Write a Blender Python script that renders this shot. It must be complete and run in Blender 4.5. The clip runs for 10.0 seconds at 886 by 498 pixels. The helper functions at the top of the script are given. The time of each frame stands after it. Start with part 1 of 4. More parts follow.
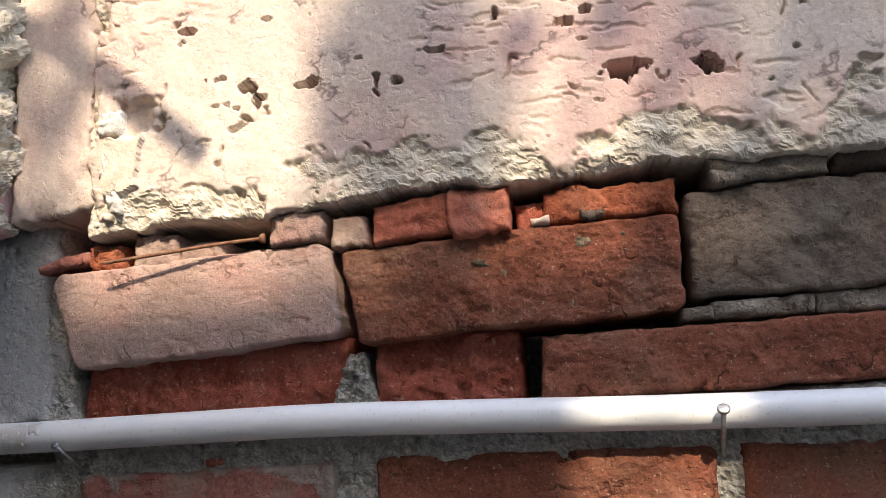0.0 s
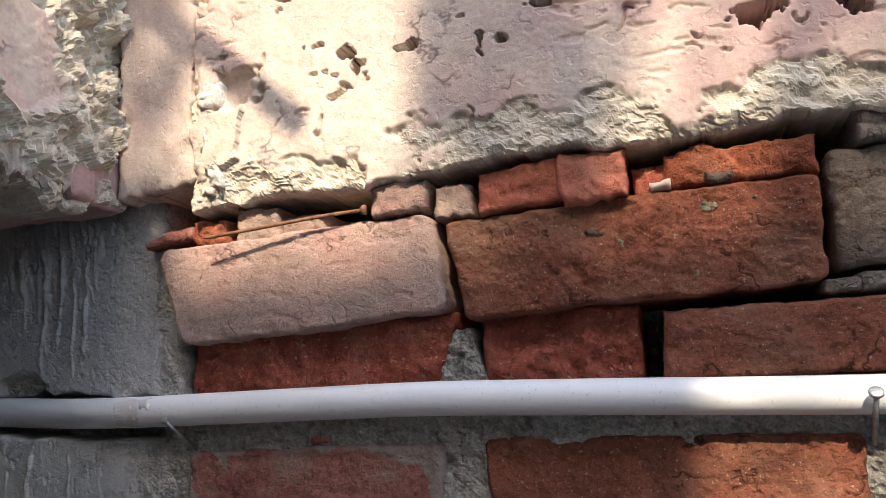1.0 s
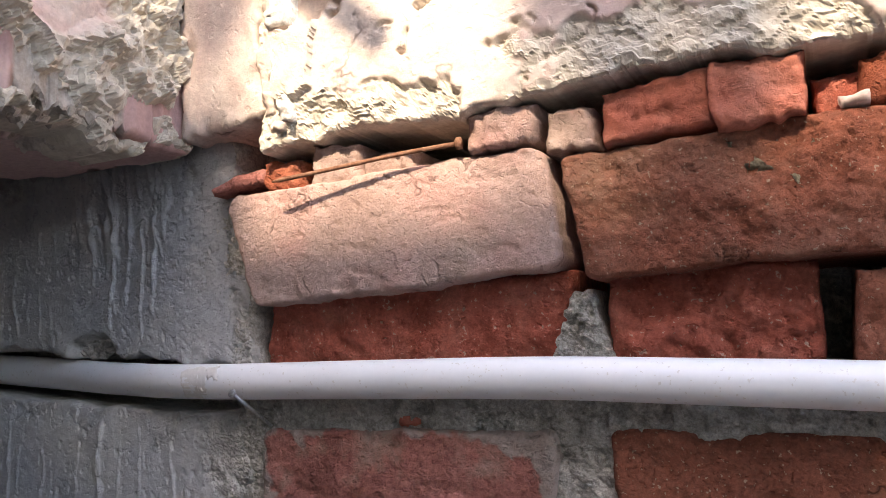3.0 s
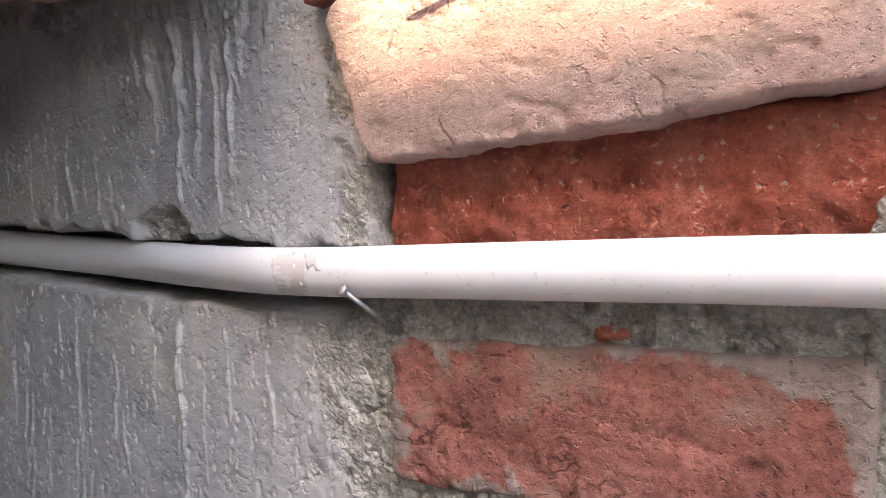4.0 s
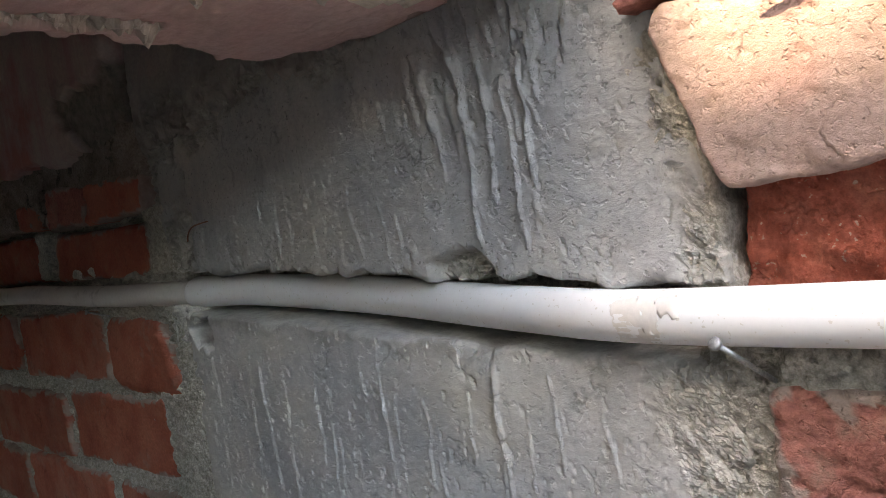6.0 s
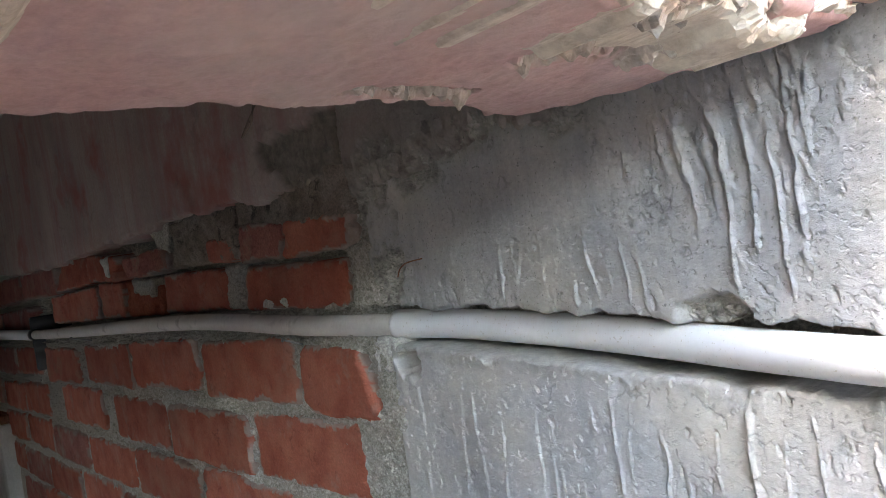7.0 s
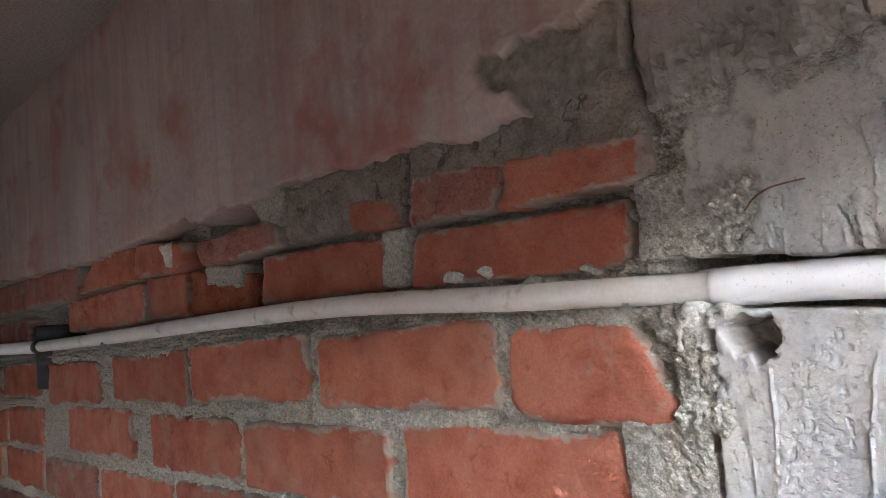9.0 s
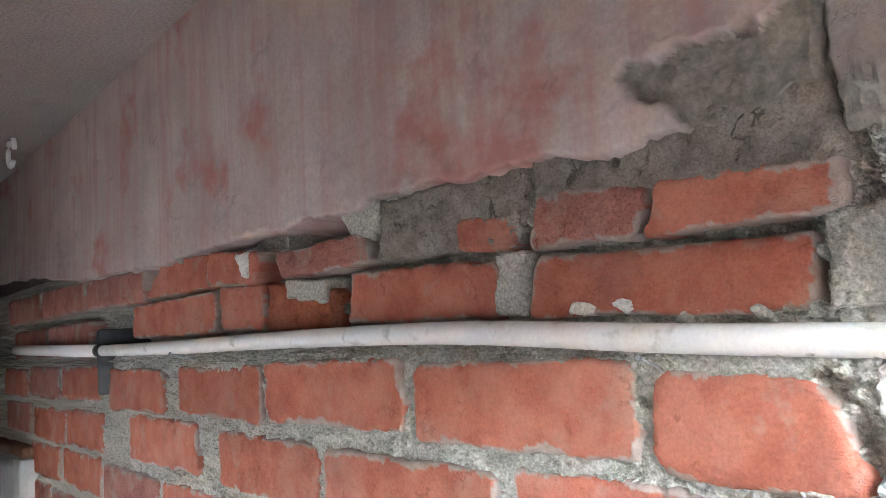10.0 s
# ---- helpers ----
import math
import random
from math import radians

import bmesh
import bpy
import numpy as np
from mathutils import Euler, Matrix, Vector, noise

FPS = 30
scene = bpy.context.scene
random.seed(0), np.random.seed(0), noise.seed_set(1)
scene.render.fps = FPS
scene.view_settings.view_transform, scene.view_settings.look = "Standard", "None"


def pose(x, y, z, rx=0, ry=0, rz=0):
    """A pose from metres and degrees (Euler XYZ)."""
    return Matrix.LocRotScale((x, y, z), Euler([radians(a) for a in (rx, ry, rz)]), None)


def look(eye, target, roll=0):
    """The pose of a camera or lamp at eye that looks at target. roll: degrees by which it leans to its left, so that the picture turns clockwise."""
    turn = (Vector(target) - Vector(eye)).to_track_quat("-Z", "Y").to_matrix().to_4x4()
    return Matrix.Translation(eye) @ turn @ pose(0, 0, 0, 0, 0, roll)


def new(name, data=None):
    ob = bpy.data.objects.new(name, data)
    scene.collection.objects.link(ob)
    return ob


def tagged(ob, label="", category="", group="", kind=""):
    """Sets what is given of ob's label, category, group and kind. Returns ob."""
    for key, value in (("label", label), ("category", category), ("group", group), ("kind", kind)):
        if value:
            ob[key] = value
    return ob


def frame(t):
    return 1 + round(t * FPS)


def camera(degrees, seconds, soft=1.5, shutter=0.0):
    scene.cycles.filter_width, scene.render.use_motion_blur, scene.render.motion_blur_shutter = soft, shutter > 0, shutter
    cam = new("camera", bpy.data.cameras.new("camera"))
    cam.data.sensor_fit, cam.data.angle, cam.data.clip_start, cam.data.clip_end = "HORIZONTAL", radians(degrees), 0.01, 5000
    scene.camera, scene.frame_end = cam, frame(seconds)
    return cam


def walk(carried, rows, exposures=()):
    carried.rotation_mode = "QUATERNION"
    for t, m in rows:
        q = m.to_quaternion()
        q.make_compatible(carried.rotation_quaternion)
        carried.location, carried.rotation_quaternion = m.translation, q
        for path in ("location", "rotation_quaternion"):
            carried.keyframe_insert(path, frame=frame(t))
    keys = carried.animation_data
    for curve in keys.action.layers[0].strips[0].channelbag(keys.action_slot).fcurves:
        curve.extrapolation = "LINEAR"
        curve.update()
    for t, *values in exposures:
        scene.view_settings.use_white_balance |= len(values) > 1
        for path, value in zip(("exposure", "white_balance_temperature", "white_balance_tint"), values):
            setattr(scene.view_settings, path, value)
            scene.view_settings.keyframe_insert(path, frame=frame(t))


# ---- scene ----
cam = camera(57.3, 10.0, soft=0.75)
PATH = [
    (0, (0.001, -0.07, 1.432), (-0.286, 1.866, 1.842), -4.0),
    (0.5, (-0.006, -0.059, 1.432), (-0.422, 1.859, 1.816), -3.3),
    (1, (-0.009, -0.036, 1.436), (-0.55, 1.854, 1.801), -3.3),
    (1.5, (-0.011, -0.015, 1.441), (-0.63, 1.856, 1.783), -3.5),
    (2, (-0.018, 0.002, 1.439), (-0.706, 1.849, 1.778), -3.3),
    (2.2, (-0.022, 0.015, 1.437), (-0.737, 1.851, 1.781), -3.0),
    (3.3, (-0.052, 0.122, 1.457), (-0.956, 1.9, 1.616), -2.2),
    (3.5, (-0.08, 0.163, 1.454), (-1.034, 1.919, 1.534), -2.2),
    (4, (-0.15, 0.22, 1.457), (-1.245, 1.892, 1.409), -2.9),
    (4.5, (-0.201, 0.25, 1.472), (-1.407, 1.843, 1.386), -4.6),
    (5, (-0.214, 0.244, 1.477), (-1.481, 1.79, 1.408), -5.0),
    (6.3, (-0.234, 0.188, 1.512), (-1.728, 1.514, 1.42), -11.0),
    (6.5, (-0.24, 0.165, 1.519), (-1.758, 1.465, 1.453), -10.9),
    (7, (-0.265, 0.125, 1.527), (-1.848, 1.348, 1.53), -9.5),
    (7.5, (-0.316, 0.098, 1.517), (-1.935, 1.272, 1.568), -7.9),
    (8, (-0.345, 0.1, 1.494), (-1.994, 1.231, 1.543), -6.1),
    (8.5, (-0.448, 0.069, 1.431), (-2.0, 1.323, 1.565), -4.9),
    (9, (-0.601, 0.053, 1.456), (-2.091, 1.373, 1.648), -5.2),
    (9.5, (-0.68, 0.059, 1.471), (-2.167, 1.375, 1.711), -3.8),
    (10, (-0.698, 0.047, 1.485), (-2.248, 1.293, 1.694), -3.2),
]
EXPOSURES = [(0, 2.18, 7700, 13), (2.2, 2.18, 7700, 14), (3.4, 3.2, 8200, 20), (4.0, 3.75, 8900, 21), (4.5, 3.74, 9200, 21), (5.2, 3.62, 9200, 17), (6.5, 4.1, 8600, 12), (7.0, 5.0, 8300, 12), (8.0, 5.6, 8500, 12), (8.5, 5.6, 8900, 16), (9.0, 6.2, 8900, 19), (9.5, 6.85, 8700, 19), (10, 7.45, 8000, 12)]
walk(cam, [(t, look(eye, target, roll)) for t, eye, target, roll in PATH], EXPOSURES)

# ---- daylight ----
SUN_TO = Vector((-0.20, 0.73, -0.68)).normalized()
SLANT = SUN_TO.x / SUN_TO.y
sun = new("sun", bpy.data.lights.new("sun", "SUN"))
sun.data.energy, sun.data.angle, sun.data.color = 1.6, radians(0.8), (1.0, 0.93, 0.82)
sun.matrix_world = look((0, 0, 6), Vector((0, 0, 6)) + SUN_TO)
world = bpy.data.worlds.new("sky")
scene.world = world
world.use_nodes = True
wn = world.node_tree.nodes
sky = wn.new("ShaderNodeTexSky")
sky.sky_type, sky.sun_disc = "NISHITA", False
sky.sun_elevation = math.asin(-SUN_TO.z)
sky.sun_rotation = math.atan2(-SUN_TO.x, -SUN_TO.y)
wn["Background"].inputs[1].default_value = 0.16
world.node_tree.links.new(sky.outputs[0], wn["Background"].inputs[0])


# ---- materials ----
def material(name, colours, scale=20.0, rough=0.9, bump=0.4, grain=300.0, blotch=None, blotch_scale=6.0, blotch_at=(0.52, 0.68),
             streak=None, streak_amount=0.5, bare=None, vary=0.0, speck=None, metal=0.0, bump_size=0.0025, lumps=0.9, pits=0.0, grainy=0.9, cracks=0.0, crack_size=28.0, speck_size=420.0):
    """Colours: three tones mixed by a broken noise. blotch: stain colour. streak: colour of vertical runs. bare: colour under broken skin."""
    m = bpy.data.materials.new(name)
    m.use_nodes = True
    t, n, l = m.node_tree, m.node_tree.nodes, m.node_tree.links
    bsdf = n["Principled BSDF"]
    bsdf.inputs["Roughness"].default_value, bsdf.inputs["Metallic"].default_value = rough, metal
    bsdf.inputs["Specular IOR Level"].default_value = 0.5 if rough < 0.6 else 0.15
    geo = n.new("ShaderNodeNewGeometry")
    info = n.new("ShaderNodeObjectInfo")
    shift = n.new("ShaderNodeVectorMath")
    shift.operation = "MULTIPLY_ADD"
    l.new(info.outputs["Random"], shift.inputs[0])
    shift.inputs[1].default_value = (13.0, 7.0, 5.0) if vary else (0, 0, 0)
    l.new(geo.outputs["Position"], shift.inputs[2])

    def noise_at(sc, detail=6.0, r=0.6, vec=None):
        x = n.new("ShaderNodeTexNoise")
        x.inputs["Scale"].default_value, x.inputs["Detail"].default_value, x.inputs["Roughness"].default_value = sc, detail, r
        l.new(vec or shift.outputs[0], x.inputs["Vector"])
        return x.outputs[0]

    def ramp(fac, stops):
        x = n.new("ShaderNodeValToRGB")
        x.color_ramp.elements[0].position, x.color_ramp.elements[1].position = stops[0][0], stops[-1][0]
        for s in stops[1:-1]:
            x.color_ramp.elements.new(s[0])
        for e, s in zip(x.color_ramp.elements, stops):
            e.color = (*s[1], 1)
        l.new(fac, x.inputs[0])
        return x.outputs[0]

    def mix(fac, a, b):
        x = n.new("ShaderNodeMix")
        x.data_type = "RGBA"
        if isinstance(fac, float):
            x.inputs[0].default_value = fac
        else:
            l.new(fac, x.inputs[0])
        for v, k in ((a, 6), (b, 7)):
            if isinstance(v, tuple):
                x.inputs[k].default_value = (*v, 1)
            else:
                l.new(v, x.inputs[k])
        return x.outputs[2]

    white, black = (1, 1, 1), (0, 0, 0)
    col = ramp(noise_at(scale), [(0.3, colours[0]), (0.5, colours[1]), (0.7, colours[2])])
    fine = ramp(noise_at(grain, 4.0, 0.75), [(0.32, (0.6, 0.6, 0.6)), (0.66, (1.2, 1.2, 1.2))])
    x = n.new("ShaderNodeMix")
    x.data_type, x.blend_type = "RGBA", "MULTIPLY"
    x.inputs[0].default_value = grainy
    l.new(col, x.inputs[6]), l.new(fine, x.inputs[7])
    col = x.outputs[2]
    if streak:
        st = n.new("ShaderNodeVectorMath")
        st.operation = "MULTIPLY"
        st.inputs[1].default_value = (40.0, 40.0, 2.2)
        l.new(geo.outputs["Position"], st.inputs[0])
        fac = ramp(noise_at(1.0, 5.0, 0.65, st.outputs[0]), [(0.45, black), (0.68, (streak_amount,) * 3)])
        col = mix(fac, col, streak)
    if blotch:
        fac = ramp(noise_at(blotch_scale, 7.0, 0.62), [(blotch_at[0], black), (blotch_at[1], (0.85, 0.85, 0.85))])
        col = mix(fac, col, blotch)
    if speck:
        fac = ramp(noise_at(speck_size, 2.0, 0.5), [(0.66, black), (0.7, white)])
        col = mix(fac, col, speck)
    height = noise_at(grain * 0.55, 8.0, 0.75)
    seam = None
    if cracks:
        line = ramp(noise_at(crack_size, 5.0, 0.6), [(0.482, black), (0.5, white), (0.518, black)])
        where = ramp(noise_at(crack_size * 2.2, 2.0, 0.5, None), [(0.53, black), (0.62, (cracks,) * 3)])
        both = n.new("ShaderNodeMath")
        both.operation = "MULTIPLY"
        l.new(line, both.inputs[0]), l.new(where, both.inputs[1])
        seam = both.outputs[0]
        col = mix(seam, col, tuple(v * 0.3 for v in colours[0]))
    if bare:
        at = n.new("ShaderNodeAttribute")
        at.attribute_name = "bare"
        col = mix(at.outputs["Fac"], col, ramp(noise_at(90.0, 6.0, 0.7), [(0.3, bare[0]), (0.7, bare[1])]))
    if vary:
        h = n.new("ShaderNodeHueSaturation")
        mr = n.new("ShaderNodeMapRange")
        mr.inputs[3].default_value, mr.inputs[4].default_value = 1 - vary, 1 + vary
        l.new(info.outputs["Random"], mr.inputs[0])
        l.new(mr.outputs[0], h.inputs["Value"])
        l.new(col, h.inputs["Color"])
        col = h.outputs[0]
    l.new(col, bsdf.inputs["Base Color"])
    mid = noise_at(grain * 0.25, 6.0, 0.62)
    total = n.new("ShaderNodeMath")
    total.operation = "MULTIPLY_ADD"
    l.new(mid, total.inputs[0])
    total.inputs[1].default_value = lumps
    l.new(height, total.inputs[2])
    height = total.outputs[0]
    if pits:
        pit = ramp(noise_at(pits, 2.0, 0.5), [(0.60, black), (0.66, white)])
        sub = n.new("ShaderNodeMath")
        sub.operation = "MULTIPLY_ADD"
        l.new(pit, sub.inputs[0])
        sub.inputs[1].default_value = -0.5
        l.new(height, sub.inputs[2])
        height = sub.outputs[0]
    if seam:
        sub = n.new("ShaderNodeMath")
        sub.operation = "MULTIPLY_ADD"
        l.new(seam, sub.inputs[0])
        sub.inputs[1].default_value = -0.7
        l.new(height, sub.inputs[2])
        height = sub.outputs[0]
    bp = n.new("ShaderNodeBump")
    bp.inputs["Strength"].default_value, bp.inputs["Distance"].default_value = bump, bump_size
    l.new(height, bp.inputs["Height"])
    l.new(bp.outputs[0], bsdf.inputs["Normal"])
    return m


DUST = ((0.27, 0.245, 0.21), (0.46, 0.43, 0.385))
BRICK_RED = material("red_brick", [(0.37, 0.106, 0.069), (0.47, 0.148, 0.098), (0.52, 0.195, 0.135)], 22, 0.92, 0.7, 330, blotch=(0.46, 0.25, 0.19), blotch_scale=13, blotch_at=(0.5, 0.8), vary=0.16, pits=400, cracks=0.35, crack_size=15, bare=DUST, grainy=0.5)
BRICK_DEEP = material("deep_red_brick", [(0.37, 0.09, 0.058), (0.47, 0.13, 0.088), (0.53, 0.185, 0.13)], 34, 0.92, 1.0, 300, vary=0.06, pits=150, bump_size=0.004, cracks=0.35, crack_size=16, speck=(0.58, 0.36, 0.28), speck_size=300)
BRICK_ORANGE = material("orange_brick", [(0.31, 0.085, 0.045), (0.41, 0.125, 0.07), (0.49, 0.18, 0.11)], 30, 0.92, 1.0, 300, vary=0.06, pits=260, bump_size=0.004, cracks=0.4, crack_size=16)
BRICK_PALE = material("pale_brick", [(0.37, 0.25, 0.21), (0.45, 0.315, 0.27), (0.48, 0.285, 0.245)], 18, 0.92, 0.8, 330, blotch=(0.31, 0.25, 0.195), blotch_scale=8, blotch_at=(0.5, 0.74), vary=0.03, pits=400, cracks=0.6, crack_size=15, grainy=0.5, lumps=0.4)
BRICK_BROWN = material("brown_brick", [(0.20, 0.07, 0.044), (0.27, 0.092, 0.057), (0.32, 0.125, 0.08)], 16, 0.92, 1.0, 330, blotch=(0.24, 0.15, 0.105), blotch_scale=9, blotch_at=(0.5, 0.75), vary=0.05, pits=400, cracks=0.8, crack_size=15, speck=(0.36, 0.24, 0.17))
BRICK_GREY = material("grey_brick", [(0.105, 0.078, 0.064), (0.15, 0.115, 0.095), (0.21, 0.165, 0.135)], 18, 0.93, 1.0, 330, blotch=(0.25, 0.21, 0.17), blotch_scale=14, vary=0.06, pits=300, cracks=0.7, crack_size=15)
BRICK_DUSTY = material("dusty_brick", [(0.31, 0.122, 0.10), (0.40, 0.158, 0.128), (0.46, 0.21, 0.172)], 18, 0.92, 1.0, 330, blotch=(0.36, 0.31, 0.25), blotch_scale=15, blotch_at=(0.53, 0.72), vary=0.06, pits=300, cracks=0.6, crack_size=15, bare=DUST)
MORTAR = material("sandy_mortar", [(0.30, 0.28, 0.24), (0.47, 0.445, 0.39), (0.62, 0.595, 0.53)], 240, 0.95, 0.9, 520, bump_size=0.0035, pits=210)
MUD = material("old_mud_mortar", [(0.24, 0.20, 0.165), (0.34, 0.29, 0.245), (0.44, 0.385, 0.33)], 45, 0.95, 1.0, 420, bump_size=0.004, pits=170, cracks=0.8, crack_size=12, vary=0.1)
LIME = material("white_lime", [(0.55, 0.53, 0.49), (0.68, 0.66, 0.62), (0.76, 0.74, 0.70)], 60, 0.9, 0.6, 400)
# grey cement copied paler: stronger sky light below the pipe, put into the colour
CEMENT_LIT = material("lit_cement", [(0.38, 0.39, 0.395), (0.50, 0.50, 0.49), (0.60, 0.585, 0.55)], 5, 0.82, 0.5, 300, blotch=(0.62, 0.57, 0.48), blotch_scale=4, blotch_at=(0.48, 0.66), streak=(0.34, 0.35, 0.36), streak_amount=0.55, bare=((0.22, 0.21, 0.19), (0.56, 0.54, 0.49)), cracks=0.4, crack_size=14, grainy=0.4, pits=190)
CEMENT = material("grey_cement", [(0.33, 0.34, 0.345), (0.42, 0.42, 0.41), (0.50, 0.49, 0.455)], 7, 0.82, 0.6, 300, blotch=(0.54, 0.49, 0.40), blotch_scale=4, blotch_at=(0.5, 0.7), streak=(0.27, 0.28, 0.29), streak_amount=0.6, bare=((0.20, 0.195, 0.175), (0.52, 0.50, 0.45)), cracks=0.4, crack_size=14, grainy=0.4, pits=190, speck=(0.24, 0.24, 0.235))
PLASTER = material("limewashed_plaster", [(0.54, 0.405, 0.365), (0.61, 0.50, 0.43), (0.66, 0.57, 0.485)], 8, 0.9, 0.4, 260, blotch=(0.56, 0.345, 0.32), blotch_scale=5.5, blotch_at=(0.46, 0.66), streak=(0.64, 0.57, 0.49), streak_amount=0.5, bare=((0.42, 0.37, 0.30), (0.68, 0.62, 0.52)), pits=120, cracks=0.8, crack_size=10, grainy=0.5, lumps=0.3)
PINK = material("pink_limewash", [(0.40, 0.315, 0.285), (0.47, 0.375, 0.34), (0.53, 0.435, 0.395)], 7, 0.9, 0.45, 220, blotch=(0.44, 0.17, 0.15), blotch_scale=6.5, blotch_at=(0.54, 0.66), streak=(0.43, 0.20, 0.185), streak_amount=0.55, bare=((0.15, 0.13, 0.11), (0.33, 0.295, 0.25)), grainy=0.35, cracks=0.25, crack_size=6)
BEAM_PINK = material("pink_beam_wash", [(0.47, 0.30, 0.28), (0.55, 0.36, 0.335), (0.58, 0.43, 0.395)], 6, 0.9, 0.4, 220, blotch=(0.50, 0.42, 0.37), blotch_scale=4, blotch_at=(0.5, 0.7), bare=((0.24, 0.21, 0.18), (0.60, 0.54, 0.47)), grainy=0.35)
DINGY = material("dingy_limewash", [(0.30, 0.27, 0.25), (0.36, 0.31, 0.29), (0.42, 0.34, 0.32)], 3, 0.9, 0.3, 200, blotch=(0.24, 0.20, 0.18), blotch_scale=6, blotch_at=(0.55, 0.75))
RENDER = material("washed_render", [(0.31, 0.285, 0.26), (0.39, 0.355, 0.325), (0.46, 0.42, 0.385)], 9, 0.9, 0.6, 260, blotch=(0.40, 0.28, 0.255), blotch_scale=9, blotch_at=(0.55, 0.75), streak=(0.24, 0.225, 0.21), streak_amount=0.5, bare=((0.20, 0.185, 0.165), (0.42, 0.39, 0.35)), grainy=0.5, pits=160)
TIMBER = material("pale_painted_timber", [(0.50, 0.50, 0.47), (0.62, 0.62, 0.59), (0.70, 0.70, 0.67)], 6, 0.7, 0.3, 200, streak=(0.40, 0.38, 0.34), streak_amount=0.5, grainy=0.3)
RUST = material("rusty_steel", [(0.16, 0.07, 0.04), (0.26, 0.13, 0.08), (0.34, 0.2, 0.13)], 120, 0.8, 0.5, 700, metal=0.2)
PVC = material("white_plastic", [(0.74, 0.75, 0.75), (0.79, 0.80, 0.80), (0.82, 0.82, 0.82)], 5, 0.36, 0.05, 200, grainy=0.06, speck=(0.66, 0.64, 0.60))
PVC_DUSTY = material("dusty_plastic", [(0.62, 0.59, 0.55), (0.70, 0.67, 0.63), (0.76, 0.74, 0.70)], 14, 0.55, 0.1, 300, blotch=(0.34, 0.31, 0.27), blotch_scale=26, blotch_at=(0.58, 0.70), grainy=0.2)
STEEL = material("dull_steel", [(0.30, 0.31, 0.31), (0.42, 0.43, 0.43), (0.5, 0.5, 0.5)], 200, 0.45, 0.2, 900, metal=0.8)
TAPE = material("black_tape", [(0.02, 0.02, 0.02), (0.03, 0.03, 0.03), (0.04, 0.04, 0.04)], 60, 0.5, 0.1, 400)
GROUND = material("trodden_earth", [(0.25, 0.215, 0.175), (0.32, 0.28, 0.23), (0.38, 0.34, 0.285)], 1.5, 0.95, 0.4, 60, bump_size=0.01)
LEAF = material("leaf_green", [(0.04, 0.08, 0.02), (0.06, 0.11, 0.03), (0.08, 0.14, 0.04)], 30, 0.6, 0.1, 200)

# ---- mesh helpers ----
rng = np.random.default_rng(7)
LATTICE = rng.random((64, 64, 64)) * 2 - 1


def vnoise(x, y, z):
    """Smooth noise from -1 to 1."""
    i, j, k = (np.floor(v).astype(int) for v in (x, y, z))
    fx, fy, fz = x - i, y - j, z - k
    fx, fy, fz = (v * v * (3 - 2 * v) for v in (fx, fy, fz))
    out = 0
    for a in (0, 1):
        for b in (0, 1):
            for c in (0, 1):
                w = (fx if a else 1 - fx) * (fy if b else 1 - fy) * (fz if c else 1 - fz)
                out = out + w * LATTICE[(i + a) % 64, (j + b) % 64, (k + c) % 64]
    return out


def fbm(x, z, seed, size, octaves=4, fade=0.5):
    """Broken noise over a surface; size: metres of its largest lumps."""
    out, amp = 0, 1.0
    for o in range(octaves):
        f = 2.0 ** o / size
        ca, sa = math.cos(0.5 + 1.1 * o), math.sin(0.5 + 1.1 * o)
        out = out + amp * vnoise((x * ca - z * sa) * f + seed * 3.7, (x * sa + z * ca) * f + seed * 1.3, np.full_like(x, seed * 0.731 + o * 9.1))
        amp *= fade
    return out


def grooves(x, z, seed, size, octaves=3):
    """Broken noise that keeps to the axes, for runs and strokes."""
    out, amp = 0, 1.0
    for o in range(octaves):
        f = 2.0 ** o / size
        out = out + amp * vnoise(x * f + seed * 3.7, z * f + seed * 1.3, np.full_like(x, seed * 0.731 + o * 9.1))
        amp *= 0.5
    return out


def smooth(a, b, x):
    t = np.clip((x - a) / (b - a), 0, 1)
    return t * t * (3 - 2 * t)


def terrace(f, steps=3.0, sharp=0.25):
    """Broken layers with steep risers."""
    g = f * steps
    k = np.floor(g)
    return (k + smooth(0.5 - sharp, 0.5 + sharp, g - k)) / steps


def link(name, verts, faces, mat, parent=None, label="", bare=None, flat=False):
    me = bpy.data.meshes.new(name)
    mid = np.asarray(verts).mean(0)
    me.from_pydata((np.asarray(verts) - mid).tolist(), [], faces)
    me.materials.append(mat)
    if bare is not None:
        me.attributes.new("bare", "FLOAT", "POINT").data.foreach_set("value", np.asarray(bare, dtype=np.float32))
    if not flat:
        crumbly, fired = mat.name == "sandy_mortar", mat.name.endswith("brick")
        me.polygons.foreach_set("use_smooth", [fired or not (crumbly or (bare is not None and bare[f[0]] > 0.45)) for f in faces])
    me.update()
    ob = new(name, me)
    ob.location = mid
    if parent:
        ob.parent = parent
        ob.matrix_parent_inverse = Matrix.Translation(parent.location).inverted()
    if label:
        ob["label"] = label
    return ob


def on_wall(a, b, h):
    return a, h, b


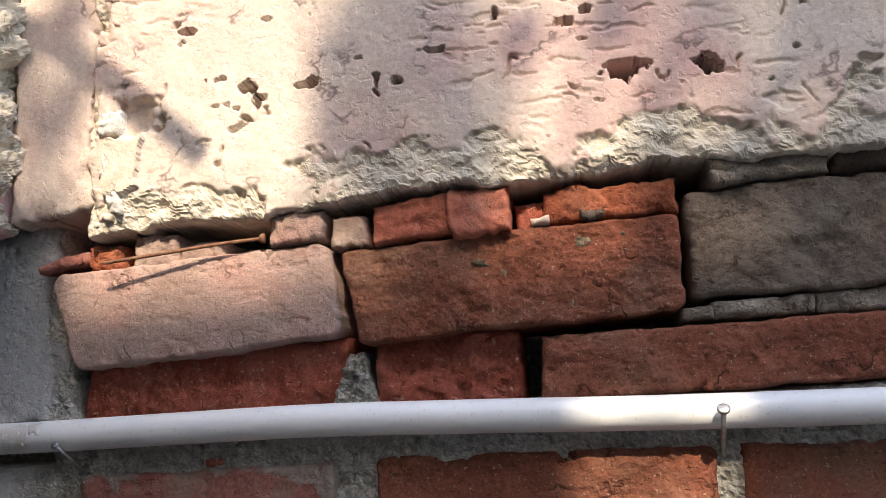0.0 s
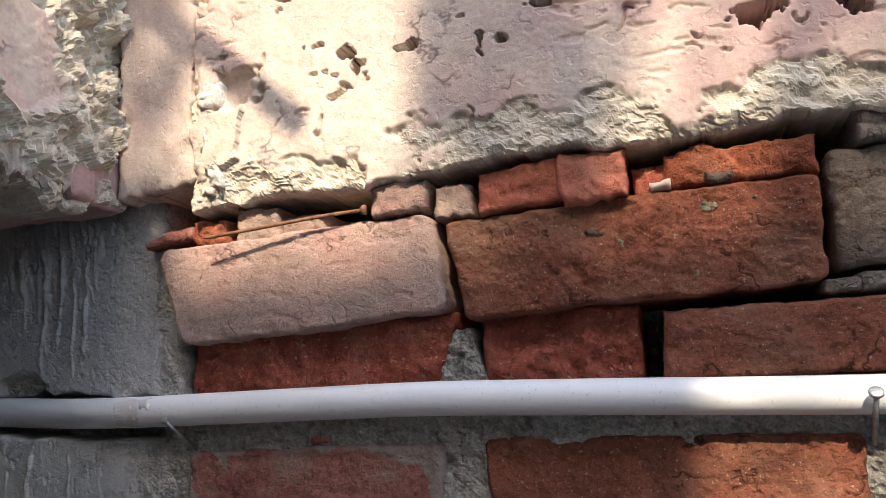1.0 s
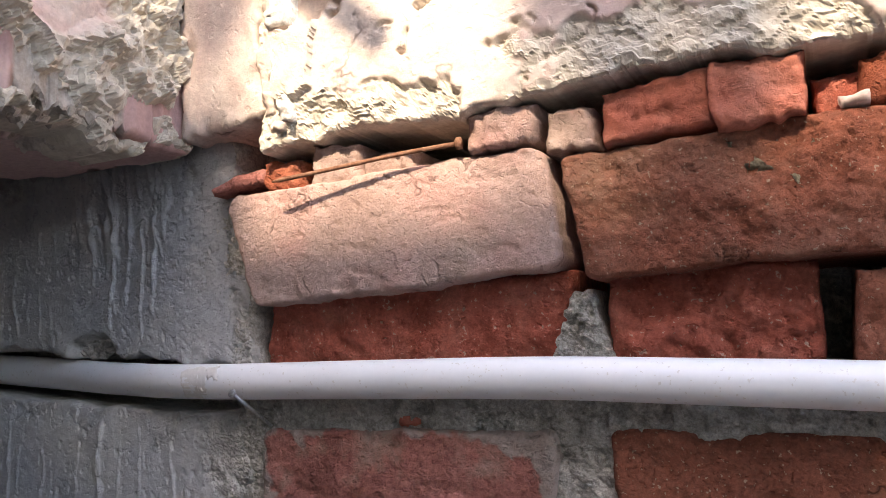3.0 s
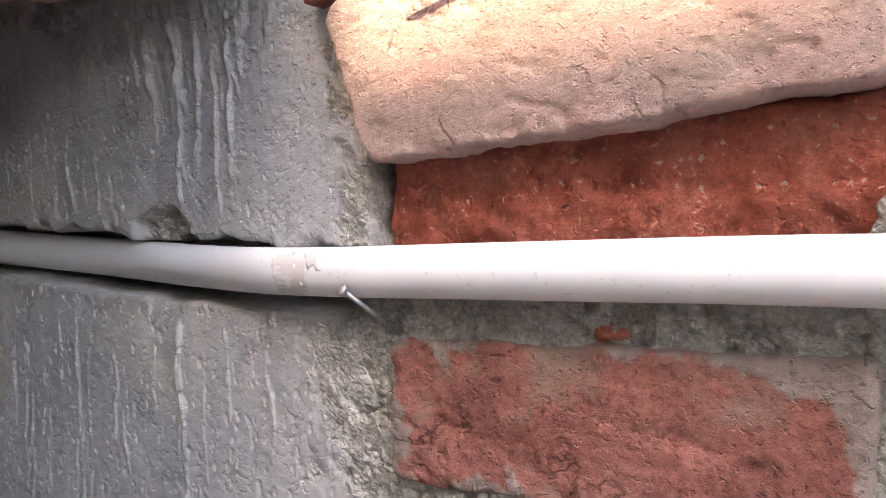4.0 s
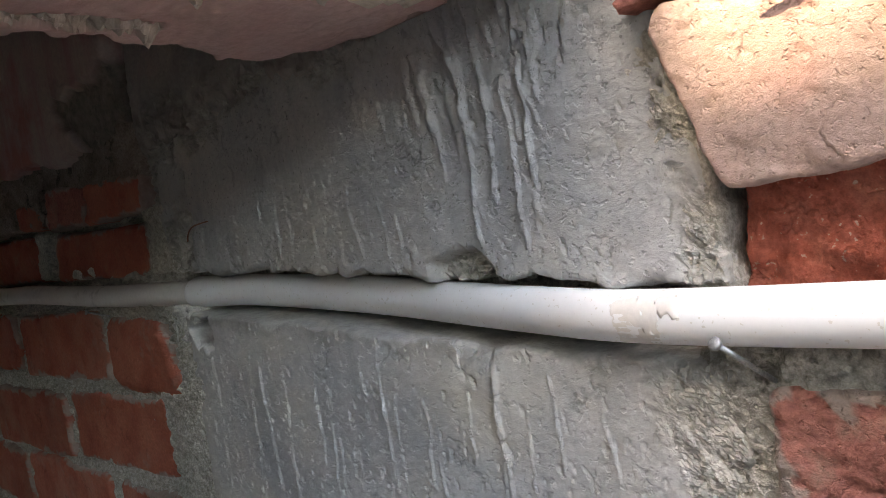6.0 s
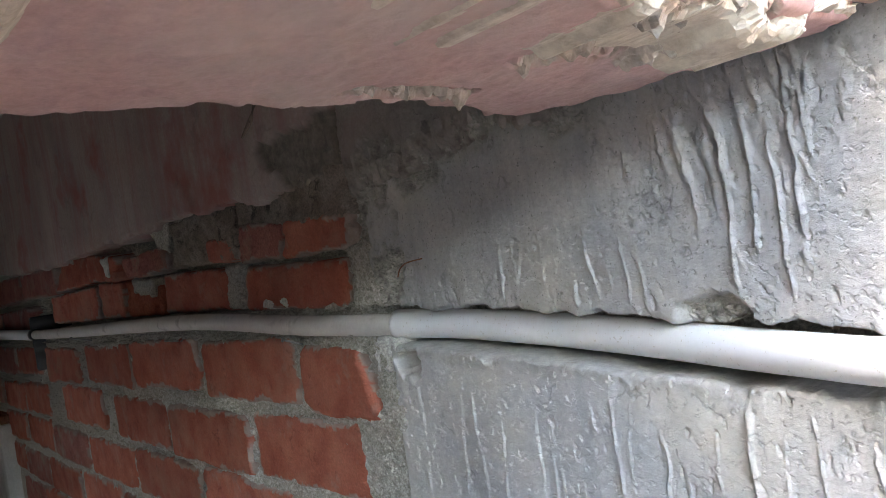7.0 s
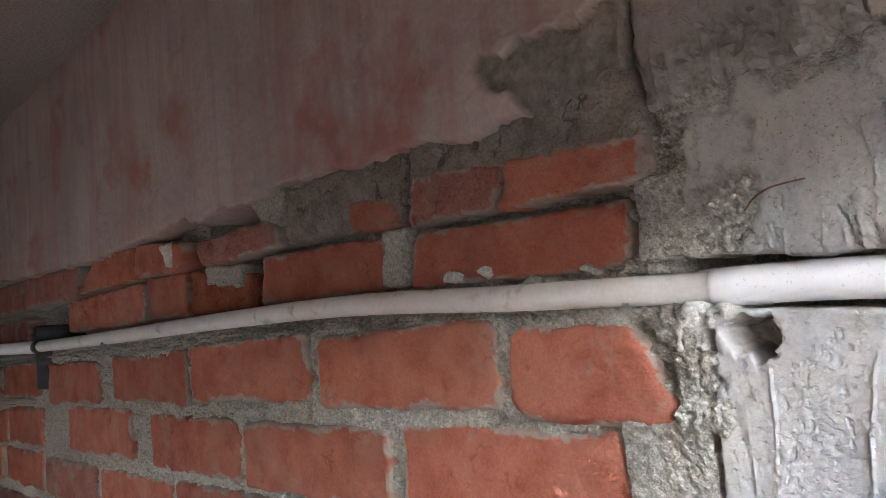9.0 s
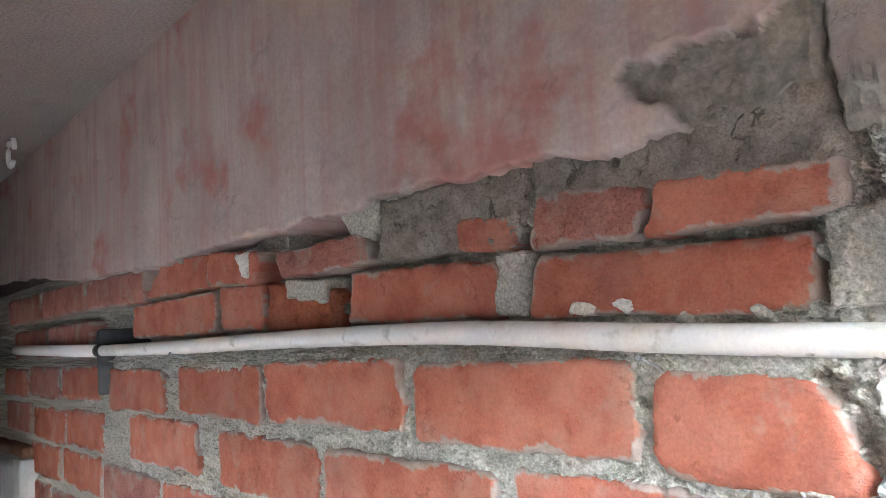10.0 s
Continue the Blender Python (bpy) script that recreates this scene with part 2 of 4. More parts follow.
def rounded(U, V, w, h, r):
    """Bends the corners of a unit square, w by h metres, round to the radius r."""
    r = min(r, w * 0.49, h * 0.49)
    p, q = np.minimum(U, 1 - U) * w, np.minimum(V, 1 - V) * h
    a, b = np.clip(r - p, 0, None), np.clip(r - q, 0, None)
    k = np.where((a > 0) & (b > 0), np.maximum(a, b) / np.maximum(np.hypot(a, b), 1e-9), 1.0)
    p2, q2 = np.where((a > 0) & (b > 0), r - a * k, p), np.where((a > 0) & (b > 0), r - b * k, q)
    return np.where(U < 0.5, p2 / w, 1 - p2 / w), np.where(V < 0.5, q2 / h, 1 - q2 / h)


def sheet(name, quad, front, depth, mat, parent=None, label="", step=0.003, seed=1.0, wobble=0.002, wobble_size=0.02, radius=0.004,
          rough=0.0012, rough_size=0.012, chips=0.004, broken=0.0, relief=None, place=on_wall, us=None, vs=None, corner=0.0, smear=0.0, pocks=0.0):
    """A slab with a rough face, worn edges and sides. quad: TL, TR, BR, BL in the face's plane; front: the face's level; depth: how far the sides go back."""
    (ax, az), (bx, bz), (cx, cz), (dx, dz) = quad
    w = (math.hypot(bx - ax, bz - az) + math.hypot(cx - dx, cz - dz)) / 2
    h = (math.hypot(dx - ax, dz - az) + math.hypot(cx - bx, cz - bz)) / 2
    us = np.linspace(0, 1, max(4, int(w / step))) if us is None else us
    vs = np.linspace(0, 1, max(4, int(h / step))) if vs is None else vs
    nu, nv = len(us), len(vs)
    U, V = np.meshgrid(us, vs)
    d = np.minimum(np.minimum(U, 1 - U) * w, np.minimum(V, 1 - V) * h)
    if corner:
        U, V = rounded(U, V, w, h, corner)
    X = (ax * (1 - U) + bx * U) * (1 - V) + (dx * (1 - U) + cx * U) * V
    Z = (az * (1 - U) + bz * U) * (1 - V) + (dz * (1 - U) + cz * U) * V
    near = np.exp(-d / 0.02)
    X2 = X + near * wobble * 0.7 * (fbm(X, Z, seed + 11, wobble_size * 1.6, 2) + 0.45 * fbm(X, Z, seed + 13, wobble_size * 0.3, 3))
    Z2 = Z + near * wobble * 0.7 * (fbm(X, Z, seed + 23, wobble_size * 1.6, 2) + 0.45 * fbm(X, Z, seed + 27, wobble_size * 0.3, 3))
    k = np.clip(1 - d / max(radius, 1e-5), 0, 1)
    H = radius * (1 - np.sqrt(np.clip(1 - k * k, 0, 1))) + rough * fbm(X, Z, seed, rough_size, 5, 0.6)
    chip = smooth(0.15, 0.7, fbm(X, Z, seed + 5, 0.022, 3)) * np.exp(-d / 0.006)
    H = H + chips * chip
    if pocks:
        H = H + pocks * (0.8 * smooth(0.5, 0.6, fbm(X * 0.7, Z * 1.3, seed + 51, 0.008, 3)) + smooth(0.03, 0.008, np.abs(fbm(X * 0.7, Z * 1.4, seed + 55, 0.05, 4))) * smooth(0.35, 0.55, fbm(X, Z, seed + 57, 0.03, 2)))
    if broken:
        H = H + broken * terrace(fbm(X, Z, seed + 9, 0.03, 5, 0.6), 3)
    bare = np.zeros_like(H)
    if smear:
        film = fbm(X, Z, seed + 31, 0.035, 5, 0.65)
        bare = np.maximum(0.75 * smooth(smear * 0.62, smear * 0.42, d + smear * 1.3 * film), 0.2 * smooth(0.7, 1.1, film + 0.25 * fbm(X, Z, seed + 37, 0.006, 3)))
        H = H - 0.0007 * bare
    if relief:
        X2, Z2, dh, bare = relief(X2, Z2, d, U, V)
        H = H + dh
    a, b, c = place(X2, Z2, front + H)
    verts = np.stack([np.broadcast_to(v, H.shape).ravel() for v in (a, b, c)], 1)
    idx = np.arange(nu * nv).reshape(nv, nu)
    faces = np.stack([idx[:-1, :-1], idx[1:, :-1], idx[1:, 1:], idx[:-1, 1:]], -1).reshape(-1, 4).tolist()
    ring = np.concatenate([idx[0, :-1], idx[:-1, -1], idx[-1, :0:-1], idx[:0:-1, 0]])
    bx2, bz2 = X2.ravel()[ring], Z2.ravel()[ring]
    n0 = len(verts)
    rings = []
    for kk in (0.35, 1.0):
        q = place(bx2 + (0.001 * vnoise(bx2 * 300, bz2 * 300, bx2 * 0 + kk * 9)), bz2, front + H.ravel()[ring] * (1 - kk) + depth * kk)
        rings.append(np.stack([np.broadcast_to(v, bx2.shape) for v in q], 1))
    verts = np.concatenate([verts, *rings])
    m = len(ring)
    prev = ring
    for kk in range(2):
        cur = np.arange(n0 + kk * m, n0 + (kk + 1) * m)
        faces += np.stack([prev, np.roll(prev, -1), np.roll(cur, -1), cur], -1).tolist()
        prev = cur
    faces.append(prev[::-1].tolist())
    br = np.concatenate([bare.ravel(), bare.ravel()[ring], bare.ravel()[ring]])
    return link(name, verts, faces, mat, parent, label, br)


def tube(name, points, radii, mat, parent=None, label="", sides=20, caps=True):
    """A round bar along a line of points, with a radius at each."""
    pts = [Vector(p) for p in points]
    verts, faces = [], []
    for i, p in enumerate(pts):
        t = (pts[min(i + 1, len(pts) - 1)] - pts[max(i - 1, 0)]).normalized()
        s = t.cross(Vector((0.013, 0.02, 1) if abs(t.z) < 0.9 else (1, 0.1, 0))).normalized()
        u = s.cross(t)
        for j in range(sides):
            g = 2 * math.pi * j / sides
            verts.append(p + (s * math.cos(g) + u * math.sin(g)) * radii[i])
    for i in range(len(pts) - 1):
        for j in range(sides):
            k = (j + 1) % sides
            faces.append([i * sides + j, i * sides + k, (i + 1) * sides + k, (i + 1) * sides + j])
    if caps:
        faces.append(list(range(sides))[::-1])
        faces.append([(len(pts) - 1) * sides + j for j in range(sides)])
    return link(name, [tuple(v) for v in verts], faces, mat, parent, label)


def curve_points(pts, n):
    """A smooth line through points, n steps to each stretch."""
    pts = [np.array(p, float) for p in pts]
    out = []
    for i in range(len(pts) - 1):
        p0, p1, p2, p3 = pts[max(i - 1, 0)], pts[i], pts[i + 1], pts[min(i + 2, len(pts) - 1)]
        for t in np.linspace(0, 1, n, endpoint=False):
            out.append(0.5 * (2 * p1 + (p2 - p0) * t + (2 * p0 - 5 * p1 + 4 * p2 - p3) * t * t + (3 * p1 - p0 - 3 * p2 + p3) * t ** 3))
    return out + [pts[-1]]


def block(name, lo, hi, mat, label="", category=""):
    """A plain closed box for parts of the setting that lie out of view."""
    bm = bmesh.new()
    bmesh.ops.create_cube(bm, size=1)
    for v in bm.verts:
        v.co = Vector([lo[i] + (v.co[i] + 0.5) * (hi[i] - lo[i]) for i in range(3)])
    me = bpy.data.meshes.new(name)
    bm.to_mesh(me)
    bm.free()
    me.materials.append(mat)
    return tagged(new(name, me), label, category, kind="structure")


# ---- ground, ceiling, wall core and added walls that shape the light ----
block("ground", (-60, -60, -0.3), (60, 60, 0.0), GROUND, "bare trodden earth ground", "ground")
block("ceiling", (-4.2, -1.5, 2.0), (-0.47, 0.56, 2.12), DINGY, "dingy lime-washed slab over the recess", "ceiling")
block("wall_back", (-6.2, 0.66, 0.0), (3.0, 0.86, 3.2), MORTAR, "brick wall core behind the facing", "wall")
# added end wall, keeps daylight out of the recess's far end
block("wall_west", (-4.4, -1.5, 0.0), (-4.2, 0.62, 2.12), DINGY, "dingy end wall added to keep daylight out", "wall")
BOARD_TOP = 3.41


def gapped_board(name, y0, y1, x0, x1, base, top, hole, mat):
    """A long board with one square gap through it, on two posts."""
    bm = bmesh.new()
    hx0, hx1, hz0, hz1 = hole
    # left end stands higher to keep the sun off the cement
    step = -0.388 - 2.03 * SLANT
    for lo, hi in (((x0, y0, top), (step, y1, top + 0.066)), ((x0, y0, base), (hx0, y1, top)), ((hx1, y0, base), (x1, y1, top)), ((hx0, y0, base), (hx1, y1, hz0)), ((hx0, y0, hz1), (hx1, y1, top)), ((x0, y0, 0), (x0 + 0.08, y1, base)), ((x1 - 0.08, y0, 0), (x1, y1, base))):
        got = bmesh.ops.create_cube(bm, size=1)["verts"]
        for v in got:
            v.co = Vector([lo[i] + (v.co[i] + 0.5) * (hi[i] - lo[i]) for i in range(3)])
    me = bpy.data.meshes.new(name)
    bm.to_mesh(me)
    bm.free()
    me.materials.append(mat)
    return tagged(new(name, me), "unseen board on posts added to shade the lower bricks", "canopy", kind="structure")


# unseen, added to shade the lower bricks; its gap throws the sun spot
gapped_board("canopy_edge", -1.52, -1.5, -3.0, 3.0, 2.45, BOARD_TOP, (-0.005 - 2.03 * SLANT, 0.10 - 2.03 * SLANT, 3.20, 3.325), CEMENT)


def holed_wall(name, y0, y1, x0, x1, top, hole, mat, label):
    """An upright wall along x with one square opening through it."""
    bm = bmesh.new()
    hx0, hx1, hz0, hz1 = hole
    for lo, hi in (((x0, y0, 0), (hx0, y1, top)), ((hx1, y0, 0), (x1, y1, top)), ((hx0, y0, 0), (hx1, y1, hz0)), ((hx0, y0, hz1), (hx1, y1, top))):
        for v in bmesh.ops.create_cube(bm, size=1)["verts"]:
            v.co = Vector([lo[i] + (v.co[i] + 0.5) * (hi[i] - lo[i]) for i in range(3)])
    me = bpy.data.meshes.new(name)
    bm.to_mesh(me)
    bm.free()
    me.materials.append(mat)
    return tagged(new(name, me), label, "wall", kind="structure")


# unseen wall added to darken the recess; its opening lights the far bricks
holed_wall("wall_south", -0.5, -0.30, -4.2, -0.28, 2.0, (-2.45, -1.55, 0.55, 1.40), DINGY, "unseen dingy wall added to darken the recess, with an opening to light the far bricks")
# unseen block, added to stop ground-bounced light entering the recess
block("low_wall", (-0.36, -0.30, 0.0), (-0.26, 0.40, 1.26), DINGY, "unseen low block added to stop light bounced from the ground", "wall")
# unseen, hides low sky on the right so light fades under the beam
block("wall_east", (2.6, -2.7, 0.0), (2.8, 0.66, 2.1), CEMENT, "unseen grey wall added to hide the low sky", "wall")
# unseen, blocks the low frontal sky and keeps sun off the ground
block("wall_opposite", (-9.0, -2.9, 0.0), (2.8, -2.7, 3.5), CEMENT, "unseen tall grey wall added to block the frontal sky", "wall")

# ---- brick wall with its mortar ----
gx = np.concatenate([np.linspace(-6, -2.46, 60), np.arange(-2.45, -1.45, 0.005), np.arange(-1.45, -0.9, 0.0025), np.arange(-0.9, 0.36, 0.0025), np.linspace(0.37, 2.5, 30)])
gz = np.concatenate([np.linspace(1.68, 1.27, 190), np.linspace(1.265, 1.1, 30), np.linspace(1.05, 0.0, 8)])


def mortar_relief(X, Z, d, U, V):
    deep = smooth(-0.405, -0.39, X) * smooth(1.436, 1.442, Z) * 0.085
    low = smooth(-0.405, -0.39, X) * smooth(1.444, 1.438, Z)
    high = smooth(1.565, 1.58, Z) * smooth(-0.85, -0.95, X)
    h = deep - 0.005 * low + (1 - 0.65 * high) * (0.0065 + 0.006 * smooth(-0.9, -0.96, X)) * terrace(fbm(X, Z, 3.3, 0.010, 4, 0.65), 3)
    h = h - 0.0045 * smooth(-0.92, -0.96, X) * smooth(1.46, 1.45, Z)
    h = h + (0.012 + 0.045 * smooth(1.405, 1.425, Z) * smooth(1.51, 1.49, Z)) * smooth(-0.91, -0.89, X) * smooth(-0.40, -0.44, X)
    h = h + 0.030 * smooth(-1.40, -1.43, X) * smooth(1.492, 1.497, Z) + 0.020 * smooth(-1.43, -1.40, X) * smooth(-0.93, -0.95, X) * smooth(1.492, 1.497, Z) * smooth(1.572, 1.566, Z)
    for x0, x1, z0, z1, far in ((-2.42, -2.22, 1.495, 1.565, 0.09), (-1.512, -1.476, 1.500, 1.560, 0.05), (-1.670, -1.500, 1.598, 1.640, 0.06), (-2.16, -2.04, 1.570, 1.610, 0.05)):
        h = h + far * smooth(x0, x0 + 0.008, X) * smooth(x1, x1 - 0.008, X) * smooth(z0, z0 + 0.006, Z) * smooth(z1, z1 - 0.006, Z)
    h = h - 0.005 * smooth(-0.9, -0.95, X) * smooth(1.44, 1.452, Z) * smooth(1.476, 1.468, Z)
    h = np.where(Z < 1.46, np.maximum(h, -0.0050 + 0.0018 * fbm(X, Z, 6.1, 0.006, 3)), h)
    return X, Z, h + 0.005 * smooth(-0.86, -0.92, X), np.zeros_like(h)


wall = sheet("wall_north", [(-6, 1.68), (2.5, 1.68), (2.5, 0), (-6, 0)], 0.528, 0.70, MORTAR, None, "", wobble=0, radius=0.0, rough=0.0005, chips=0,
             relief=mortar_relief, us=(gx + 6) / 8.5, vs=(1.68 - gz) / 1.68, seed=2)
tagged(wall, "old red brick wall with rough sandy mortar", "wall", kind="structure")


def brick(x0, x1, z0, z1, mat, front=0.519, lift=0.0, skew=0.0, seed=1.0, label="", step=0.003, depth=0.10, **more):
    """One brick of the facing, from x0 to x1 and z0 to z1; lift: rise of its far end; skew: lean of its ends."""
    q = [(x0 + skew, z1), (x1 + skew, z1 + lift), (x1, z0 + lift), (x0, z0)]
    return sheet("brick", q, front, front + depth, mat, wall, label, step=step, seed=seed, **more)


# facing beside and under the lime-washed band
sheet("brick", [(-0.403, 1.565), (-0.174, 1.570), (-0.166, 1.499), (-0.382, 1.4885)], 0.512, 0.61, BRICK_PALE, wall, "pale pinkish brick, chipped along its lower edge", step=0.0013, seed=1.1, radius=0.003, chips=0.004, wobble=0.004, wobble_size=0.03, rough=0.0007, rough_size=0.03, corner=0.010, pocks=0.0010)
sheet("brick", [(-0.164, 1.562), (0.086, 1.567), (0.083, 1.496), (-0.154, 1.491)], 0.514, 0.61, BRICK_BROWN, wall, "reddish-brown brick with lichen specks", step=0.0013, seed=2.2, radius=0.003, chips=0.004, wobble=0.0035, wobble_size=0.03, rough=0.0018, rough_size=0.02, broken=0.0025, corner=0.005, pocks=0.0012)
brick(0.091, 0.325, 1.501, 1.580, BRICK_GREY, 0.516, 0.003, 0.0, 3.1, "weathered grey-brown brick", wobble=0.003, step=0.002, rough=0.002, rough_size=0.02, broken=0.002, corner=0.005, pocks=0.0014)
brick(-0.024, 0.212, 1.440, 1.486, BRICK_BROWN, 0.517, -0.002, 0.004, 4.4, step=0.0015, radius=0.003, broken=0.002, pocks=0.0014)
brick(0.219, 0.450, 1.438, 1.484, BRICK_BROWN, 0.518, 0.0, 0.0, 4.9)
brick(-0.388, -0.172, 1.432, 1.498, BRICK_DEEP, 0.532, 0.0, 0.006, 5.5, "broken deep-red brick set back in the wall", step=0.0018, rough=0.0018, rough_size=0.02, broken=0.004, pocks=0.0014)
brick(-0.146, -0.036, 1.432, 1.494, BRICK_DEEP, 0.531, 0.0, 0.0, 6.6, "broken deep-red brick set back in the wall", step=0.0018, rough=0.0025, rough_size=0.03, broken=0.008, pocks=0.0014)
brick(-0.383, -0.180, 1.340, 1.408, BRICK_DUSTY, 0.519, -0.001, 0.004, 7.7, "dusty red brick smeared with mortar", step=0.0016, rough=0.0012, chips=0.003, broken=0.0015, corner=0.008, smear=0.012, pocks=0.001)
brick(-0.146, 0.091, 1.332, 1.408, BRICK_BROWN, 0.519, -0.006, 0.0, 8.8, step=0.0016, broken=0.002, corner=0.005, pocks=0.0012)
brick(0.107, 0.340, 1.328, 1.400, BRICK_BROWN, 0.519, -0.003, 0.0, 9.9)
brick(-0.300, -0.070, 1.245, 1.322, BRICK_RED, 0.520, 0, 0, 10.3, step=0.006)
brick(-0.055, 0.175, 1.243, 1.318, BRICK_RED, 0.520, 0, 0, 10.7, step=0.006)
brick(0.190, 0.420, 1.243, 1.316, BRICK_RED, 0.520, 0, 0, 10.9, step=0.006)
sheet("mortar_lump", [(-0.166, 1.487), (-0.157, 1.487), (-0.142, 1.444), (-0.181, 1.444)], 0.527, 0.57, MORTAR, wall, "sandy mortar lump", step=0.0010, seed=14, rough=0.0045, rough_size=0.005, radius=0.004, wobble=0.004)
for x0, x1, z0, z1, sd in ((0.079, 0.101, 1.488, 1.497, 15), (0.103, 0.170, 1.487, 1.499, 16), (0.171, 0.240, 1.486, 1.501, 17)):
    sheet("mortar_lump", [(x0, z1), (x1, z1 + 0.001), (x1, z0), (x0, z0)], 0.520, 0.57, MUD, wall, "dark crumbly mortar bed", step=0.0015, seed=sd, rough=0.002, rough_size=0.010, radius=0.002, wobble=0.002, broken=0.002)
for x0, x1, z0, z1, mat, sd in ((-0.912, -0.872, 1.372, 1.424, MORTAR, 97), (-0.908, -0.884, 1.424, 1.456, LIME, 98), (-0.888, -0.868, 1.438, 1.456, LIME, 99)):
    sheet("mortar_lump", [(x0, z1), (x1, z1), (x1, z0), (x0, z0)], 0.5215, 0.57, mat, wall, "whitish mortar lump", step=0.0014, seed=sd, rough=0.004, rough_size=0.010, radius=0.004, wobble=0.005, broken=0.003, corner=0.008)
brick(0.110, 0.193, 1.582, 1.606, MUD, 0.510, 0.002, 0, 12.1, "rough grey mortar chunk wedged under the band", step=0.0015, radius=0.003, rough=0.002, pocks=0.002, broken=0.003)
brick(0.197, 0.320, 1.584, 1.612, BRICK_GREY, 0.518, 0.004, 0, 12.9, radius=0.006, rough=0.003)

# facing beyond the cement, course by course, a little deeper than the near bricks
FAR = 0.005
for row, (z0, z1, cuts) in enumerate([
        (1.386, 1.456, (-1.085, -1.348, -1.374, -1.673, -1.69, -1.983, -2.05, -2.335, -2.415, -2.70, -2.73, -3.02, -3.05, -3.34)),
        (1.292, 1.365, (-0.965, -1.215, -1.242, -1.527, -1.553, -1.83, -1.912, -2.22, -2.40, -2.66, -2.69, -2.98, -3.01, -3.3)),
        (1.200, 1.272, (-0.91, -1.118, -1.145, -1.42, -1.445, -1.742, -1.77, -2.06, -2.09, -2.38, -2.41, -2.7, -2.73, -3.0)),
        (1.108, 1.180, (-0.96, -1.24, -1.265, -1.54, -1.565, -1.86, -1.885, -2.17, -2.2, -2.49, -2.52, -2.8, -2.83, -3.1)),
        (1.016, 1.088, (-0.92, -1.1, -1.125, -1.40, -1.425, -1.70, -1.725, -2.0, -2.03, -2.3, -2.33, -2.6, -2.63, -2.9))]):
    for i in range(0, len(cuts), 2):
        jit = 0.004 * math.sin(7.1 * i + 3 * row)
        brick(cuts[i + 1] - 0.003, cuts[i] + 0.003, z0 - 0.003 + jit, z1 + 0.003 + jit, (BRICK_RED, BRICK_RED, BRICK_DUSTY)[(i // 2 + row * 2) % 3 if i > 6 else 0], 0.519 + FAR + 0.002 * math.sin(5 * i + row), 0.003 * math.sin(i + row), 0, 20 + row * 7 + i * 1.3,
              step=0.0022 if i < 8 and row < 3 else 0.006, radius=0.004, wobble=0.0045, wobble_size=0.03, chips=0.006, rough=0.0008, rough_size=0.03, corner=0.010, smear=0.005, pocks=0.0009)
sheet("brick", [(-1.066, 1.453), (-0.943, 1.447), (-0.906, 1.373), (-1.071, 1.375)], 0.516 + FAR, 0.61, BRICK_RED, wall, "knocked-off end brick beside the cement", step=0.0018, seed=19, radius=0.012, wobble=0.003, chips=0.004, rough=0.0007, rough_size=0.03, corner=0.024, smear=0.006, pocks=0.0012)
sheet("mortar_lump", [(-0.935, 1.452), (-0.892, 1.452), (-0.892, 1.412), (-0.912, 1.420)], 0.523, 0.57, MORTAR, wall, "whitish mortar lump", step=0.0016, seed=95, rough=0.004, rough_size=0.01, radius=0.004, wobble=0.005, broken=0.004)
